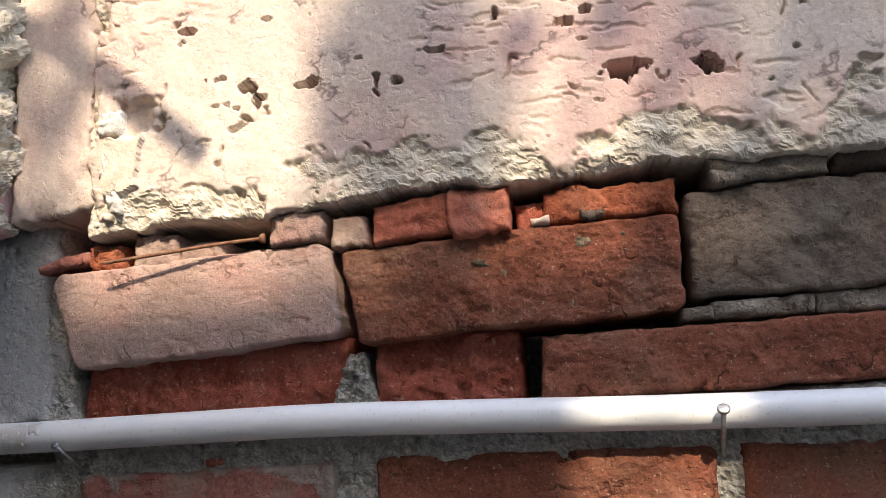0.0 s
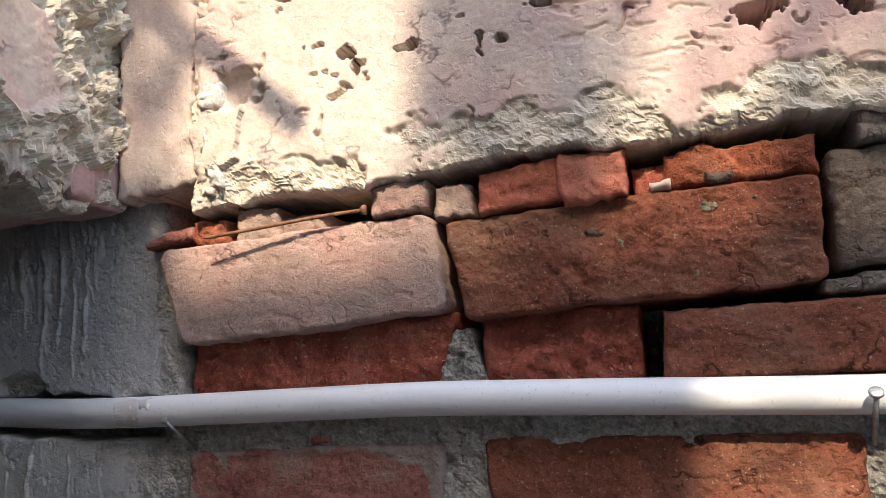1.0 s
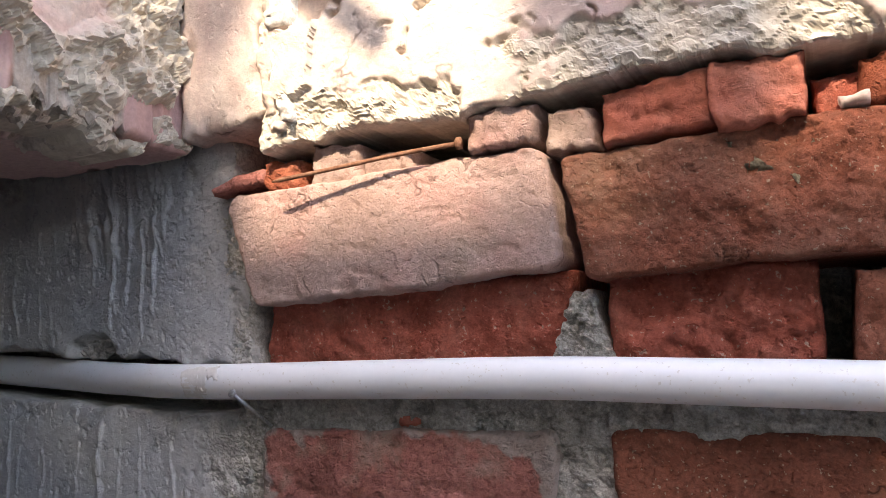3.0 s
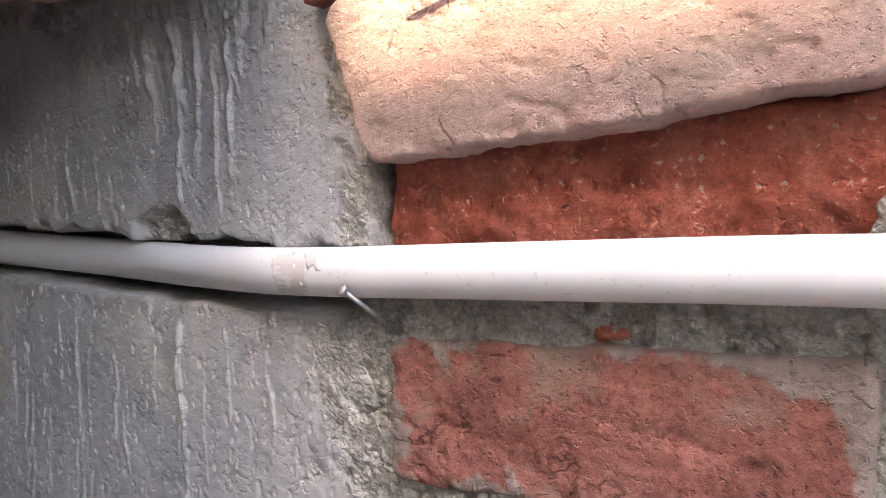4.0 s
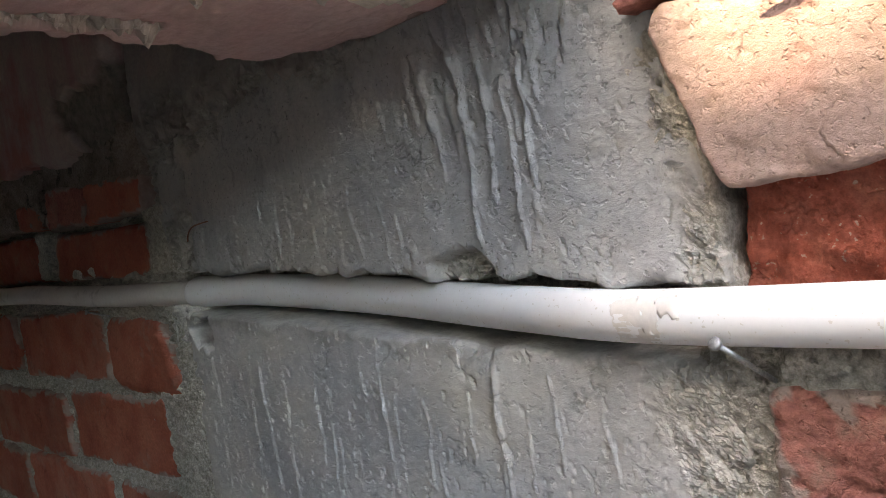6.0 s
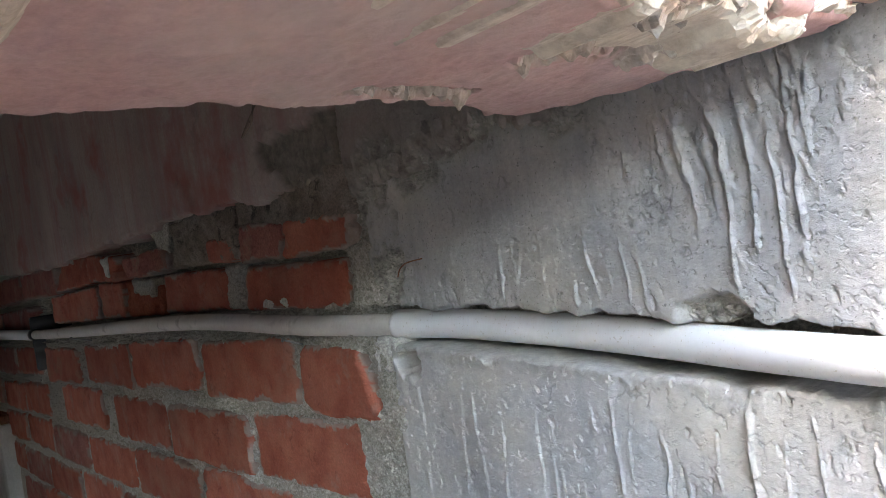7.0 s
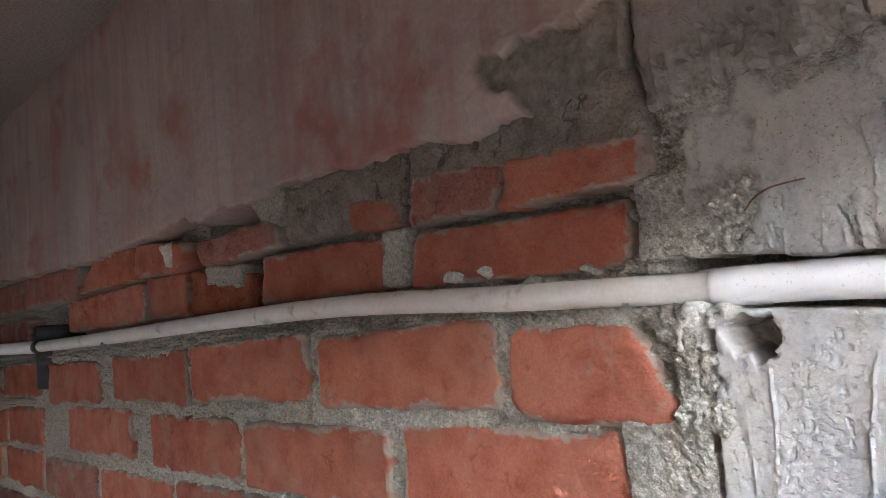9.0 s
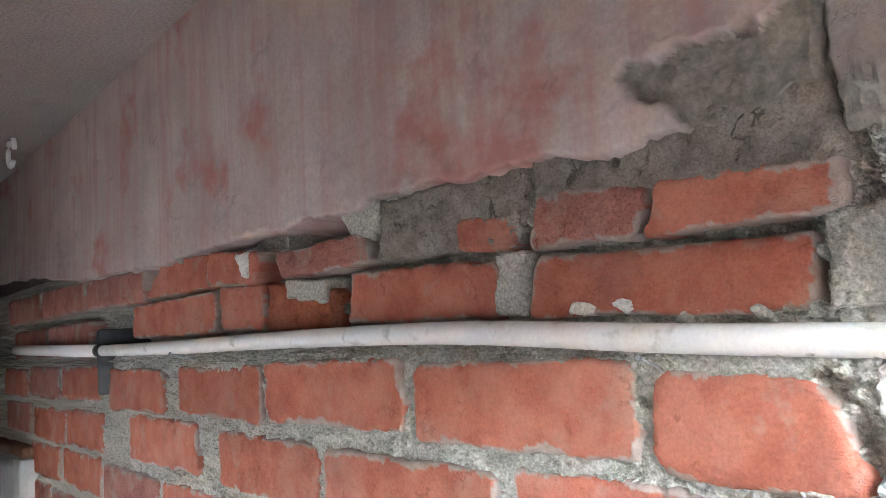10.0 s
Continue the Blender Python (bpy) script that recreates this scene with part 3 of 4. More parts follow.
for i, (quad, mat, front) in enumerate([
        ([(-1.178, 1.546), (-0.936, 1.535), (-0.939, 1.486), (-1.190, 1.494)], BRICK_RED, 0.524), ([(-1.459, 1.559), (-1.224, 1.549), (-1.222, 1.496), (-1.474, 1.500)], BRICK_RED, 0.523),
        ([(-1.688, 1.565), (-1.515, 1.547), (-1.520, 1.500), (-1.690, 1.502)], BRICK_ORANGE, 0.532), ([(-1.822, 1.571), (-1.690, 1.564), (-1.692, 1.503), (-1.822, 1.505)], BRICK_RED, 0.525),
        ([(-2.197, 1.566), (-1.838, 1.566), (-1.836, 1.505), (-2.208, 1.506)], BRICK_RED, 0.521),
        ([(-1.046, 1.587), (-0.914, 1.577), (-0.917, 1.543), (-1.066, 1.546)], BRICK_RED, 0.517), ([(-1.166, 1.597), (-1.052, 1.586), (-1.069, 1.547), (-1.180, 1.552)], BRICK_DUSTY, 0.519),
        ([(-1.268, 1.590), (-1.187, 1.584), (-1.189, 1.553), (-1.268, 1.560)], BRICK_RED, 0.517),
        ([(-1.628, 1.599), (-1.418, 1.598), (-1.406, 1.565), (-1.613, 1.564)], BRICK_DUSTY, 0.514), ([(-1.844, 1.626), (-1.684, 1.608), (-1.694, 1.566), (-1.846, 1.575)], BRICK_RED, 0.516),
        ([(-2.035, 1.636), (-1.860, 1.624), (-1.852, 1.573), (-2.136, 1.572)], BRICK_RED, 0.520), ([(-2.51, 1.640), (-2.149, 1.630), (-2.151, 1.570), (-2.51, 1.575)], BRICK_DUSTY, 0.522),
        ([(-2.90, 1.645), (-2.53, 1.640), (-2.53, 1.575), (-2.90, 1.575)], BRICK_DUSTY, 0.522), ([(-3.30, 1.648), (-2.93, 1.645), (-2.93, 1.575), (-3.30, 1.575)], BRICK_DUSTY, 0.522),
        ([(-2.85, 1.555), (-2.50, 1.555), (-2.50, 1.480), (-2.85, 1.480)], BRICK_DUSTY, 0.524), ([(-3.22, 1.555), (-2.88, 1.555), (-2.88, 1.480), (-3.22, 1.480)], BRICK_DUSTY, 0.524)]):
    sheet("brick", quad, front + FAR, front + FAR + 0.10, mat, wall, step=0.0022 if i < 11 else 0.006, seed=60 + i * 1.7, radius=0.004, wobble=0.0035, wobble_size=0.03, chips=0.005, rough=0.0012, rough_size=0.02, corner=0.008, smear=0.004, pocks=0.0012)

# old mortar between the topmost bricks and the washed face
for i, (quad, front, mat) in enumerate([
        ([(-1.396, 1.626), (-1.179, 1.628), (-1.186, 1.556), (-1.404, 1.566)], 0.5195, MUD), ([(-1.174, 1.626), (-1.010, 1.640), (-1.040, 1.574), (-1.168, 1.585)], 0.5205, MUD),
        ([(-1.020, 1.640), (-0.925, 1.652), (-0.905, 1.572), (-1.046, 1.578)], 0.5190, MUD), ([(-1.474, 1.630), (-1.392, 1.630), (-1.404, 1.584), (-1.453, 1.604)], 0.5160, MORTAR),
        ([(-1.622, 1.564), (-1.518, 1.556), (-1.526, 1.531), (-1.616, 1.540)], 0.5230, MORTAR), ([(-2.05, 1.645), (-1.93, 1.640), (-1.95, 1.622), (-2.03, 1.630)], 0.5160, MORTAR),
        ([(-1.140, 1.506), (-1.078, 1.504), (-1.074, 1.492), (-1.148, 1.494)], 0.5235, LIME), ([(-1.745, 1.612), (-1.700, 1.609), (-1.706, 1.572), (-1.724, 1.575)], 0.5125, LIME)]):
    sheet("mortar_lump", quad, front + FAR, front + FAR + (0.008 if mat == LIME else 0.05), mat, wall, ("crusty grey mud mortar", "sandy mortar", "white lime dab")[(MUD, MORTAR, LIME).index(mat)], step=0.002, seed=410 + i * 2.3, rough=0.003 if mat == MUD else 0.0012, rough_size=0.025, radius=0.004 if mat == MUD else 0.002, wobble=0.005, wobble_size=0.02, chips=0.003, broken=0.0025 if mat == MUD else 0.0, corner=0.006)

for q, sd in (([(-1.218, 1.552), (-1.184, 1.552), (-1.188, 1.498), (-1.222, 1.500)], 91),):
    sheet("mortar_lump", q, 0.521, 0.57, MORTAR, wall, "", step=0.0022, seed=sd, rough=0.002, radius=0.004, wobble=0.004)

sheet("mortar_lump", [(-0.426, 1.566), (-0.400, 1.560), (-0.384, 1.437), (-0.404, 1.437)], 0.524, 0.58, MORTAR, wall, "sandy mortar beside the cement", step=0.0015, seed=96, rough=0.0025, rough_size=0.008, radius=0.004, wobble=0.005, broken=0.004)

LICHEN = material("grey_lichen", [(0.17, 0.145, 0.10), (0.26, 0.22, 0.15), (0.36, 0.32, 0.24)], 150, 0.95, 1.0, 500)
host = [b for b in wall.children if b.get("label", "").startswith("reddish-brown")][0]
moss = random.Random(3)
SPOTS = [(moss.uniform(-0.12, 0.075), moss.uniform(1.498, 1.555), moss.uniform(0.0012, 0.0030)) for k in range(26)]
for k, (x, z, w) in enumerate(((0.015, 1.550, 0.007), (-0.061, 1.543, 0.005), (-0.042, 1.533, 0.006), (-0.031, 1.548, 0.005), (0.049, 1.545, 0.006), (-0.027, 1.507, 0.006), (0.002, 1.521, 0.007), *SPOTS)):
    c = sheet("lichen", [(x - w * 0.5, z + w * 0.6), (x + w * 0.7, z + w * 0.5), (x + w * 0.8, z - w * 0.4), (x - w * 0.6, z - w * 0.6)], 0.5143, 0.519, LICHEN, None, "crusty grey lichen", step=0.0009, seed=500 + k, wobble=0.009, wobble_size=0.005, radius=0.002, rough=0.0012, rough_size=0.004, chips=0.003)
    c.parent = host
    c.matrix_parent_inverse = (wall.matrix_basis @ host.matrix_parent_inverse @ host.matrix_basis).inverted()

# ---- lime-washed band over the bricks ----
HOLES = ((-0.231, 1.698, 0.007, 0.007), (-0.079, 1.707, 0.012, 0.004), (0.057, 1.672, 0.013, 0.009), (0.119, 1.671, 0.009, 0.008), (-0.255, 1.707, 0.010, 0.003),
         (-0.181, 1.694, 0.011, 0.004), (-0.125, 1.684, 0.003, 0.008), (-0.109, 1.687, 0.006, 0.003), (0.019, 1.716, 0.009, 0.004), (-0.279, 1.752, 0.012, 0.003),
         (-0.032, 1.729, 0.004, 0.008), (0.038, 1.725, 0.008, 0.005), (0.072, 1.675, 0.012, 0.005), (-0.222, 1.684, 0.004, 0.006))


def band_relief(X, Z, d, U, V):
    Z2 = Z + 0.009 * terrace(fbm(X, Z * 0, 31.0, 0.10, 4), 3) * np.exp(-(1 - V) * 14)
    edge = (1 - V) * 0.62
    crumb = smooth(0.026, 0.018, edge + 0.026 * fbm(X, Z, 33.0, 0.05, 5, 0.6))
    left = smooth(0.016, 0.010, X + 0.362 + 0.012 * fbm(X, Z, 35.0, 0.03, 4))
    crumb = np.maximum(crumb, left * smooth(-0.25, 0.1, fbm(X, Z, 36.0, 0.06, 3) + 4 * (1.72 - Z)))
    h = crumb * (0.003 + 0.0016 * terrace(fbm(X, Z, 37.0, 0.009, 3, 0.6), 4, 0.15) + 0.0045 * terrace(fbm(X, Z * 1.3, 34.0, 0.03, 4, 0.5), 3, 0.08))
    flake = smooth(1.05, 0.95, np.maximum(np.abs(X + 0.333) / 0.014, np.abs(Z - 1.648) / 0.022) + 0.25 * fbm(X, Z, 38.0, 0.015, 3))
    h = h - 0.005 * flake + 0.010 * smooth(1.2, 0.8, np.hypot((X + 0.325) / 0.02, (Z - 1.682) / 0.016) + 0.5 * fbm(X, Z, 40.0, 0.012, 3))
    worn = smooth(-0.1, 0.5, fbm(X, Z, 42.0, 0.12, 3))
    strokes = smooth(0.36, 0.46, grooves(X * 0.42, Z * 2.2 + 0.010 * fbm(X, Z, 44.0, 0.03, 3), 39.0, 0.012, 4)) * worn
    h = h + 0.0015 * strokes * (1 - crumb) + 0.003 * fbm(X, Z, 41.0, 0.15, 2)
    line = np.abs(fbm(X, Z, 46.0, 0.07, 4))
    cracks = smooth(0.030, 0.010, line) * smooth(0.36, 0.5, fbm(X, Z, 47.0, 0.03, 2)) * (1 - crumb)
    pits = smooth(0.86, 0.92, fbm(X * 0.7, Z * 1.2, 43.0, 0.012, 3)) * (1 - crumb)
    h = h + 0.006 * pits + 0.005 * cracks
    for hx, hz, rx, rz in HOLES:
        r = np.hypot((X - hx) / rx, (Z - hz) / rz) + 0.55 * fbm(X, Z, 45.0, 0.007, 3, 0.6)
        h = h + 0.13 * smooth(0.78, 0.70, r)
    return X, Z2, h, np.clip(crumb + 0.4 * pits + flake, 0, 1)


band = sheet("lime_band", [(-0.362, 2.22), (0.9, 2.22), (0.9, 1.612), (-0.362, 1.594)], 0.498, 0.64, PLASTER, None, "", seed=30, wobble=0.005, radius=0.003, rough=0.0004,
             relief=band_relief, us=np.concatenate([np.linspace(0, 0.49, 500), np.linspace(0.495, 1, 40)]), vs=np.concatenate([np.linspace(0, 0.6, 25), np.linspace(0.605, 1, 200)]))
tagged(band, "lime-washed pink plaster band with holes and a crumbling lower edge", "wall", kind="structure")
flakes = random.Random(8)
rows = [(-0.351, -0.319, 1.634, 1.661, 0.493), (-0.353, -0.337, 1.671, 1.690, 0.492), (-0.349, -0.335, 1.604, 1.630, 0.493)]
for k in range(16):
    x, z = flakes.uniform(-0.360, -0.340), 1.60 + 0.2 * k / 16
    rows.append((x, x + flakes.uniform(0.006, 0.014), z, z + flakes.uniform(0.006, 0.018), flakes.uniform(0.4935, 0.4965)))
for k, (x0, x1, z0, z1, front) in enumerate(rows):
    sheet("plaster_flake", [(x0 + 0.002, z1), (x1, z1 - 0.002), (x1 - 0.001, z0), (x0, z0 + 0.001)], front, 0.505, LIME if k < 3 else PLASTER, band, "white lime flake" if k < 3 else "", step=0.0012, seed=600 + k, wobble=0.004, wobble_size=0.01, radius=0.0015, rough=0.001, rough_size=0.006, chips=0.003, pocks=0.001)
strip = sheet("lime_strip", [(-0.434, 2.22), (-0.364, 2.22), (-0.361, 1.614), (-0.434, 1.612)], 0.500, 0.64, PLASTER, None, "", seed=50, wobble=0.008, radius=0.002, chips=0.008, rough=0.0004, broken=0.0006,
              vs=np.concatenate([np.linspace(0, 0.6, 15), np.linspace(0.61, 1, 90)]), step=0.002)
tagged(strip, "pink lime-washed strip beside the beam", "wall", kind="structure")


def left_relief(X, Z, d, U, V):
    low = np.exp(-(1 - V) * 10)
    Z2 = Z + 0.010 * terrace(fbm(X, Z * 0, 51.0, 0.15, 4), 3) * low + 0.075 * smooth(-2.1, -3.4, X) * low
    fell = np.maximum.reduce([Z - 1.668 - 0.08 * (X + 1.05), (-1.058 - X) + 1.0 * np.clip(1.664 - Z, 0, None), -(Z - 1.3)])
    fell = smooth(0.005, -0.004, fell + 0.012 * fbm(X, Z, 53.0, 0.035, 5, 0.6))
    h = 0.009 * fell + 0.004 * fbm(X, Z, 55.0, 0.2, 3) + fell * 0.0028 * fbm(X, Z, 57.0, 0.022, 5, 0.55) + 0.012 * smooth(1, 0.8, np.hypot((X + 0.962) / 0.008, (Z - 1.671) / 0.007) + 0.4 * fbm(X, Z, 58.0, 0.01, 3))
    return X, Z2, h, fell


left = sheet("pink_wall", [(-6.0, 2.08), (-0.90, 2.08), (-0.92, 1.622), (-6.0, 1.634)], 0.512, 0.64, PINK, None, "", seed=52, wobble=0.006, radius=0.004, relief=left_relief, rough=0.0006,
             us=np.concatenate([np.linspace(0, 0.74, 70), np.linspace(0.745, 1, 420)]), vs=np.concatenate([np.linspace(0, 0.6, 25), np.linspace(0.61, 1, 100)]))
tagged(left, "pink lime-washed wall face with red streaks above the bricks", "wall", kind="structure")


def high_relief(X, Z, d, U, V):
    lumps = smooth(1.66, 1.60, Z + 0.05 * fbm(X, Z, 151.0, 0.06, 4))
    return X, Z, 0.003 * fbm(X, Z, 153.0, 0.1, 3) + lumps * 0.004 * fbm(X, Z, 155.0, 0.02, 5, 0.55) - 0.004 * smooth(0.2, 0.5, grooves(X, Z * 0.3, 157.0, 0.012, 3)) * smooth(1.68, 1.64, Z), lumps


high = sheet("cement_high", [(-0.935, 2.07), (-0.57, 2.07), (-0.57, 1.605), (-0.915, 1.590)], 0.5245, 0.62, RENDER, None, "", seed=150, wobble=0.006, radius=0.004, relief=high_relief, step=0.004)
tagged(high, "rough washed render between the beam and the pink wall", "wall", kind="structure")


# ---- concrete beam over the recess ----
def soffit(a, b, h):
    return a, b, 1.600 + h


def soffit_relief(X, Y, d, U, V):
    broken = smooth(0.95, 0.8, np.minimum.reduce([np.hypot((X + 0.458) / 0.040, (Y - 0.41) / 0.052), np.hypot((X + 0.500) / 0.022, (Y - 0.380) / 0.02), np.hypot((X + 0.553) / 0.014, (Y - 0.35) / 0.045)]) + 0.45 * fbm(X, Y, 61.0, 0.035, 5, 0.6))
    h = broken * (0.005 + 0.008 * terrace(fbm(X, Y, 63.0, 0.013, 4, 0.65), 4, 0.15)) + 0.0025 * fbm(X, Y, 65.0, 0.12, 3)
    X2 = X - 0.045 * np.exp(-((Y - 0.455) / 0.05) ** 2) * (1 - U)
    return X2, Y, h, broken


beam = new("beam")
beam.location = (-0.505, -0.5, 1.60)
tagged(beam, "pink-washed concrete beam with a broken rubble side", "beam", kind="structure")
ys = np.concatenate([np.linspace(0, 0.8, 40), np.linspace(0.802, 1, 270)])
sheet("underside", [(-0.578, -1.5), (-0.436, -1.5), (-0.434, 0.515), (-0.578, 0.515)], 0, 0.05, BEAM_PINK, beam, "pink underside with broken patches", place=soffit, seed=62, wobble=0.006, radius=0.004,
      relief=soffit_relief, vs=ys, step=0.002)


def beam_side(a, b, h):
    return -0.430 - h, a, b


def side_relief(Y, Z, d, U, V):
    rub = np.maximum(smooth(1.685, 1.655, Z + 0.05 * fbm(Y, Z, 71.0, 0.07, 4)), smooth(0.41, 0.43, Y + 0.05 * fbm(Y, Z, 74.0, 0.08, 4)))
    h = rub * (0.002 + 0.022 * terrace(fbm(Y, Z, 73.0, 0.034, 4, 0.55), 5, 0.10) + 0.003 * fbm(Y, Z, 77.0, 0.007, 3))
    return Y, Z - 0.012 * smooth(0.1, 0.5, fbm(Y, Z * 0, 79.0, 0.035, 3)) * smooth(1.64, 1.60, Z), h, rub


sheet("side", [(0.52, 2.05), (-1.5, 2.05), (-1.5, 1.602), (0.52, 1.602)], 0, 0.06, PLASTER, beam, "broken rubble side face", place=beam_side, seed=72, wobble=0.003, radius=0.006,
      relief=side_relief, us=1 - ys[::-1], vs=np.concatenate([np.linspace(0, 0.45, 15), np.linspace(0.46, 1, 160)]))
core = block("core", (-0.572, -1.5, 1.612), (-0.462, 0.52, 1.995), PLASTER)
core.parent = beam
core.matrix_parent_inverse = Matrix.Translation(beam.location).inverted()
del core["kind"]
sheet("far_side", [(-1.5, 2.05), (0.52, 2.05), (0.52, 1.604), (-1.5, 1.604)], 0.0, -0.06, PINK, beam, "", place=lambda a, b, h: (-0.575 - h, a, b), seed=75, step=0.02)

# ---- cement facing under the beam ----
DRIPS = ((-0.621, 1.526, -0.616, 1.480, 0.0016), (-0.593, 1.517, -0.592, 1.475, 0.0016), (-0.513, 1.56, -0.517, 1.479, 0.002), (-0.487, 1.56, -0.486, 1.470, 0.002), (-0.472, 1.60, -0.475, 1.490, 0.003),
         (-0.548, 1.61, -0.535, 1.529, 0.005), (-0.525, 1.60, -0.511, 1.531, 0.005), (-0.701, 1.523, -0.706, 1.487, 0.0018), (-0.684, 1.525, -0.690, 1.494, 0.0016),
         (-0.498, 1.58, -0.502, 1.50, 0.0025), (-0.605, 1.51, -0.604, 1.48, 0.0014), (-0.58, 1.50, -0.58, 1.475, 0.0014), (-0.66, 1.51, -0.662, 1.47, 0.0012), (-0.76, 1.53, -0.765, 1.49, 0.0014))
LOW_DRIPS = ((-0.620, 1.416, -0.622, 1.28, 0.0018), (-0.584, 1.394, -0.583, 1.34, 0.0022), (-0.523, 1.412, -0.524, 1.28, 0.0026), (-0.487, 1.408, -0.487, 1.36, 0.0014), (-0.770, 1.424, -0.792, 1.30, 0.0018),
             (-0.761, 1.406, -0.760, 1.30, 0.0018), (-0.693, 1.400, -0.696, 1.34, 0.0014), (-0.640, 1.410, -0.637, 1.391, 0.0016), (-0.545, 1.40, -0.546, 1.36, 0.0012), (-0.455, 1.40, -0.456, 1.34, 0.0014), (-0.73, 1.42, -0.735, 1.30, 0.0014), (-0.83, 1.42, -0.84, 1.30, 0.0014))


fall = random.Random(11)
THIN = []
for k in range(32):
    x, top, drop = fall.uniform(-0.88, -0.46), fall.uniform(1.50, 1.575), fall.uniform(0.015, 0.06)
    THIN.append((x, top, x + fall.uniform(-0.004, 0.004), max(top - drop, 1.462), fall.uniform(0.0011, 0.0018)))
for k in range(8):
    x = -0.553 + 0.0115 * k + fall.uniform(-0.003, 0.003)
    end = 1.545 - 0.03 * math.sin(k * 0.26 * math.pi) * (k % 3 != 1) + fall.uniform(-0.012, 0.012)
    THIN.append((x, 1.64, x + fall.uniform(0.0, 0.010), end, fall.uniform(0.0018, 0.0042)))
LOW_THIN = []
for k in range(15):
    x, top, drop = fall.uniform(-0.87, -0.44), fall.uniform(1.34, 1.42), fall.uniform(0.02, 0.12)
    LOW_THIN.append((x, top, x + fall.uniform(-0.006, 0.004), top - drop, fall.uniform(0.0011, 0.0017)))


def drips(X, Z, rows, seed):
    """Raised runs of cement, each from a top to a lower end."""
    out = np.zeros_like(X)
    for i, (xt, zt, xb, zb, w) in enumerate(rows):
        xt, xb = 1.022 * xt + 0.0053, 1.022 * xb + 0.0053
        near = (np.abs(X - (xt + xb) / 2) < 0.025) & (Z > zb - 0.01) & (Z < zt + 0.01)
        x, z = X[near], Z[near]
        c = x - (xb + (xt - xb) * (z - zb) / (zt - zb)) - 0.0025 * fbm(z, z * 0, seed + i, 0.03, 3)
        w = 0.48 * w * (1 + 0.5 * fbm(z, z * 0, seed + i + 40, 0.012, 3))
        out[near] -= (0.0017 + 0.6 * w) * np.exp(-(c / w) ** 4) * smooth(zb - 0.004, zb + 0.004, z) * smooth(zt + 0.006, zt - 0.008, z) * (0.75 + 0.5 * fbm(x * 0, z, seed + i + 80, 0.012, 3))
    return out


def upper_relief(X, Z, d, U, V):
    h = drips(X, Z, DRIPS, 100.0) + 0.65 * drips(X, Z, THIN, 130.0)
    runs = smooth(0.25, 0.4, grooves(X, Z * 0.25, 111.0, 0.006, 3)) * smooth(1.53, 1.575, Z) * smooth(-0.43, -0.47, X) * smooth(-0.66, -0.58, X)
    h = h - 0.0022 * runs - 0.0002 * smooth(0.2, 0.45, fbm(X, Z * 0.12, 113.0, 0.012, 3)) * smooth(0, 0.4, fbm(X, Z, 114.0, 0.1, 2)) + 0.0018 * fbm(X, Z, 115.0, 0.12, 2) + 0.0016 * smooth(0.80, 0.86, fbm(X * 1.5, Z * 0.5, 116.0, 0.004, 3))
    notch = smooth(1.0, 0.7, np.hypot((X + 0.545) / 0.025, (Z - 1.465) / 0.016) + 0.3 * fbm(X, Z, 117.0, 0.02, 3))
    edge = smooth(-0.445, -0.415, X + 0.02 * fbm(X, Z, 119.0, 0.03, 4))
    bare = np.maximum(notch, edge * smooth(0.0, 0.4, fbm(X, Z, 121.0, 0.05, 3) + 0.3 - 0.5 * smooth(1.50, 1.54, Z)))
    grit = np.maximum(smooth(-0.852, -0.870, X + 0.03 * fbm(X, Z, 127.0, 0.04, 4)), smooth(1.580, 1.600, Z + 0.025 * fbm(X, Z, 129.0, 0.05, 4)) * smooth(-0.58, -0.64, X))
    bare = np.maximum(bare, grit)
    Z2 = Z + 0.004 * fbm(X, Z * 0, 123.0, 0.03, 3) * V
    return X, Z2, h + 0.010 * notch + bare * (0.002 + 0.0036 * terrace(fbm(X, Z, 125.0, 0.009, 4, 0.7), 4, 0.15)), bare


upper = sheet("cement_upper", [(-0.905, 1.63), (-0.412, 1.63), (-0.388, 1.447), (-0.885, 1.490)], 0.523, 0.60, CEMENT, None, "", seed=100, rough=0.0005, step=0.0010, wobble=0.004, radius=0.003, relief=upper_relief)
tagged(upper, "rough grey cement render with vertical drips above the pipe", "cement render", kind="structure")


def lower_relief(X, Z, d, U, V):
    h = drips(X, Z, LOW_DRIPS, 200.0) + 0.65 * drips(X, Z, LOW_THIN, 260.0) - 0.0002 * smooth(0.2, 0.45, fbm(X, Z * 0.12, 213.0, 0.012, 3)) * smooth(0, 0.4, fbm(X, Z, 214.0, 0.1, 2)) + 0.0018 * fbm(X, Z, 215.0, 0.12, 2) + 0.0016 * smooth(0.80, 0.86, fbm(X * 1.5, Z * 0.5, 216.0, 0.004, 3))
    hole = smooth(1.0, 0.6, np.hypot((X + 0.853) / 0.017, (Z - 1.436) / 0.015) + 0.55 * fbm(X, Z, 217.0, 0.018, 4))
    edge = smooth(-0.435, -0.41, X + 0.02 * fbm(X, Z, 219.0, 0.03, 4))
    bare = np.clip(np.maximum(edge, smooth(0.012, 0.004, V * 0.45 + 0.008 * fbm(X, Z, 221.0, 0.03, 3)) * 0.6) + hole, 0, 1)
    return X, Z, h + 0.035 * hole + edge * (0.002 + 0.0022 * terrace(fbm(X, Z, 225.0, 0.007, 4, 0.7), 3)), bare


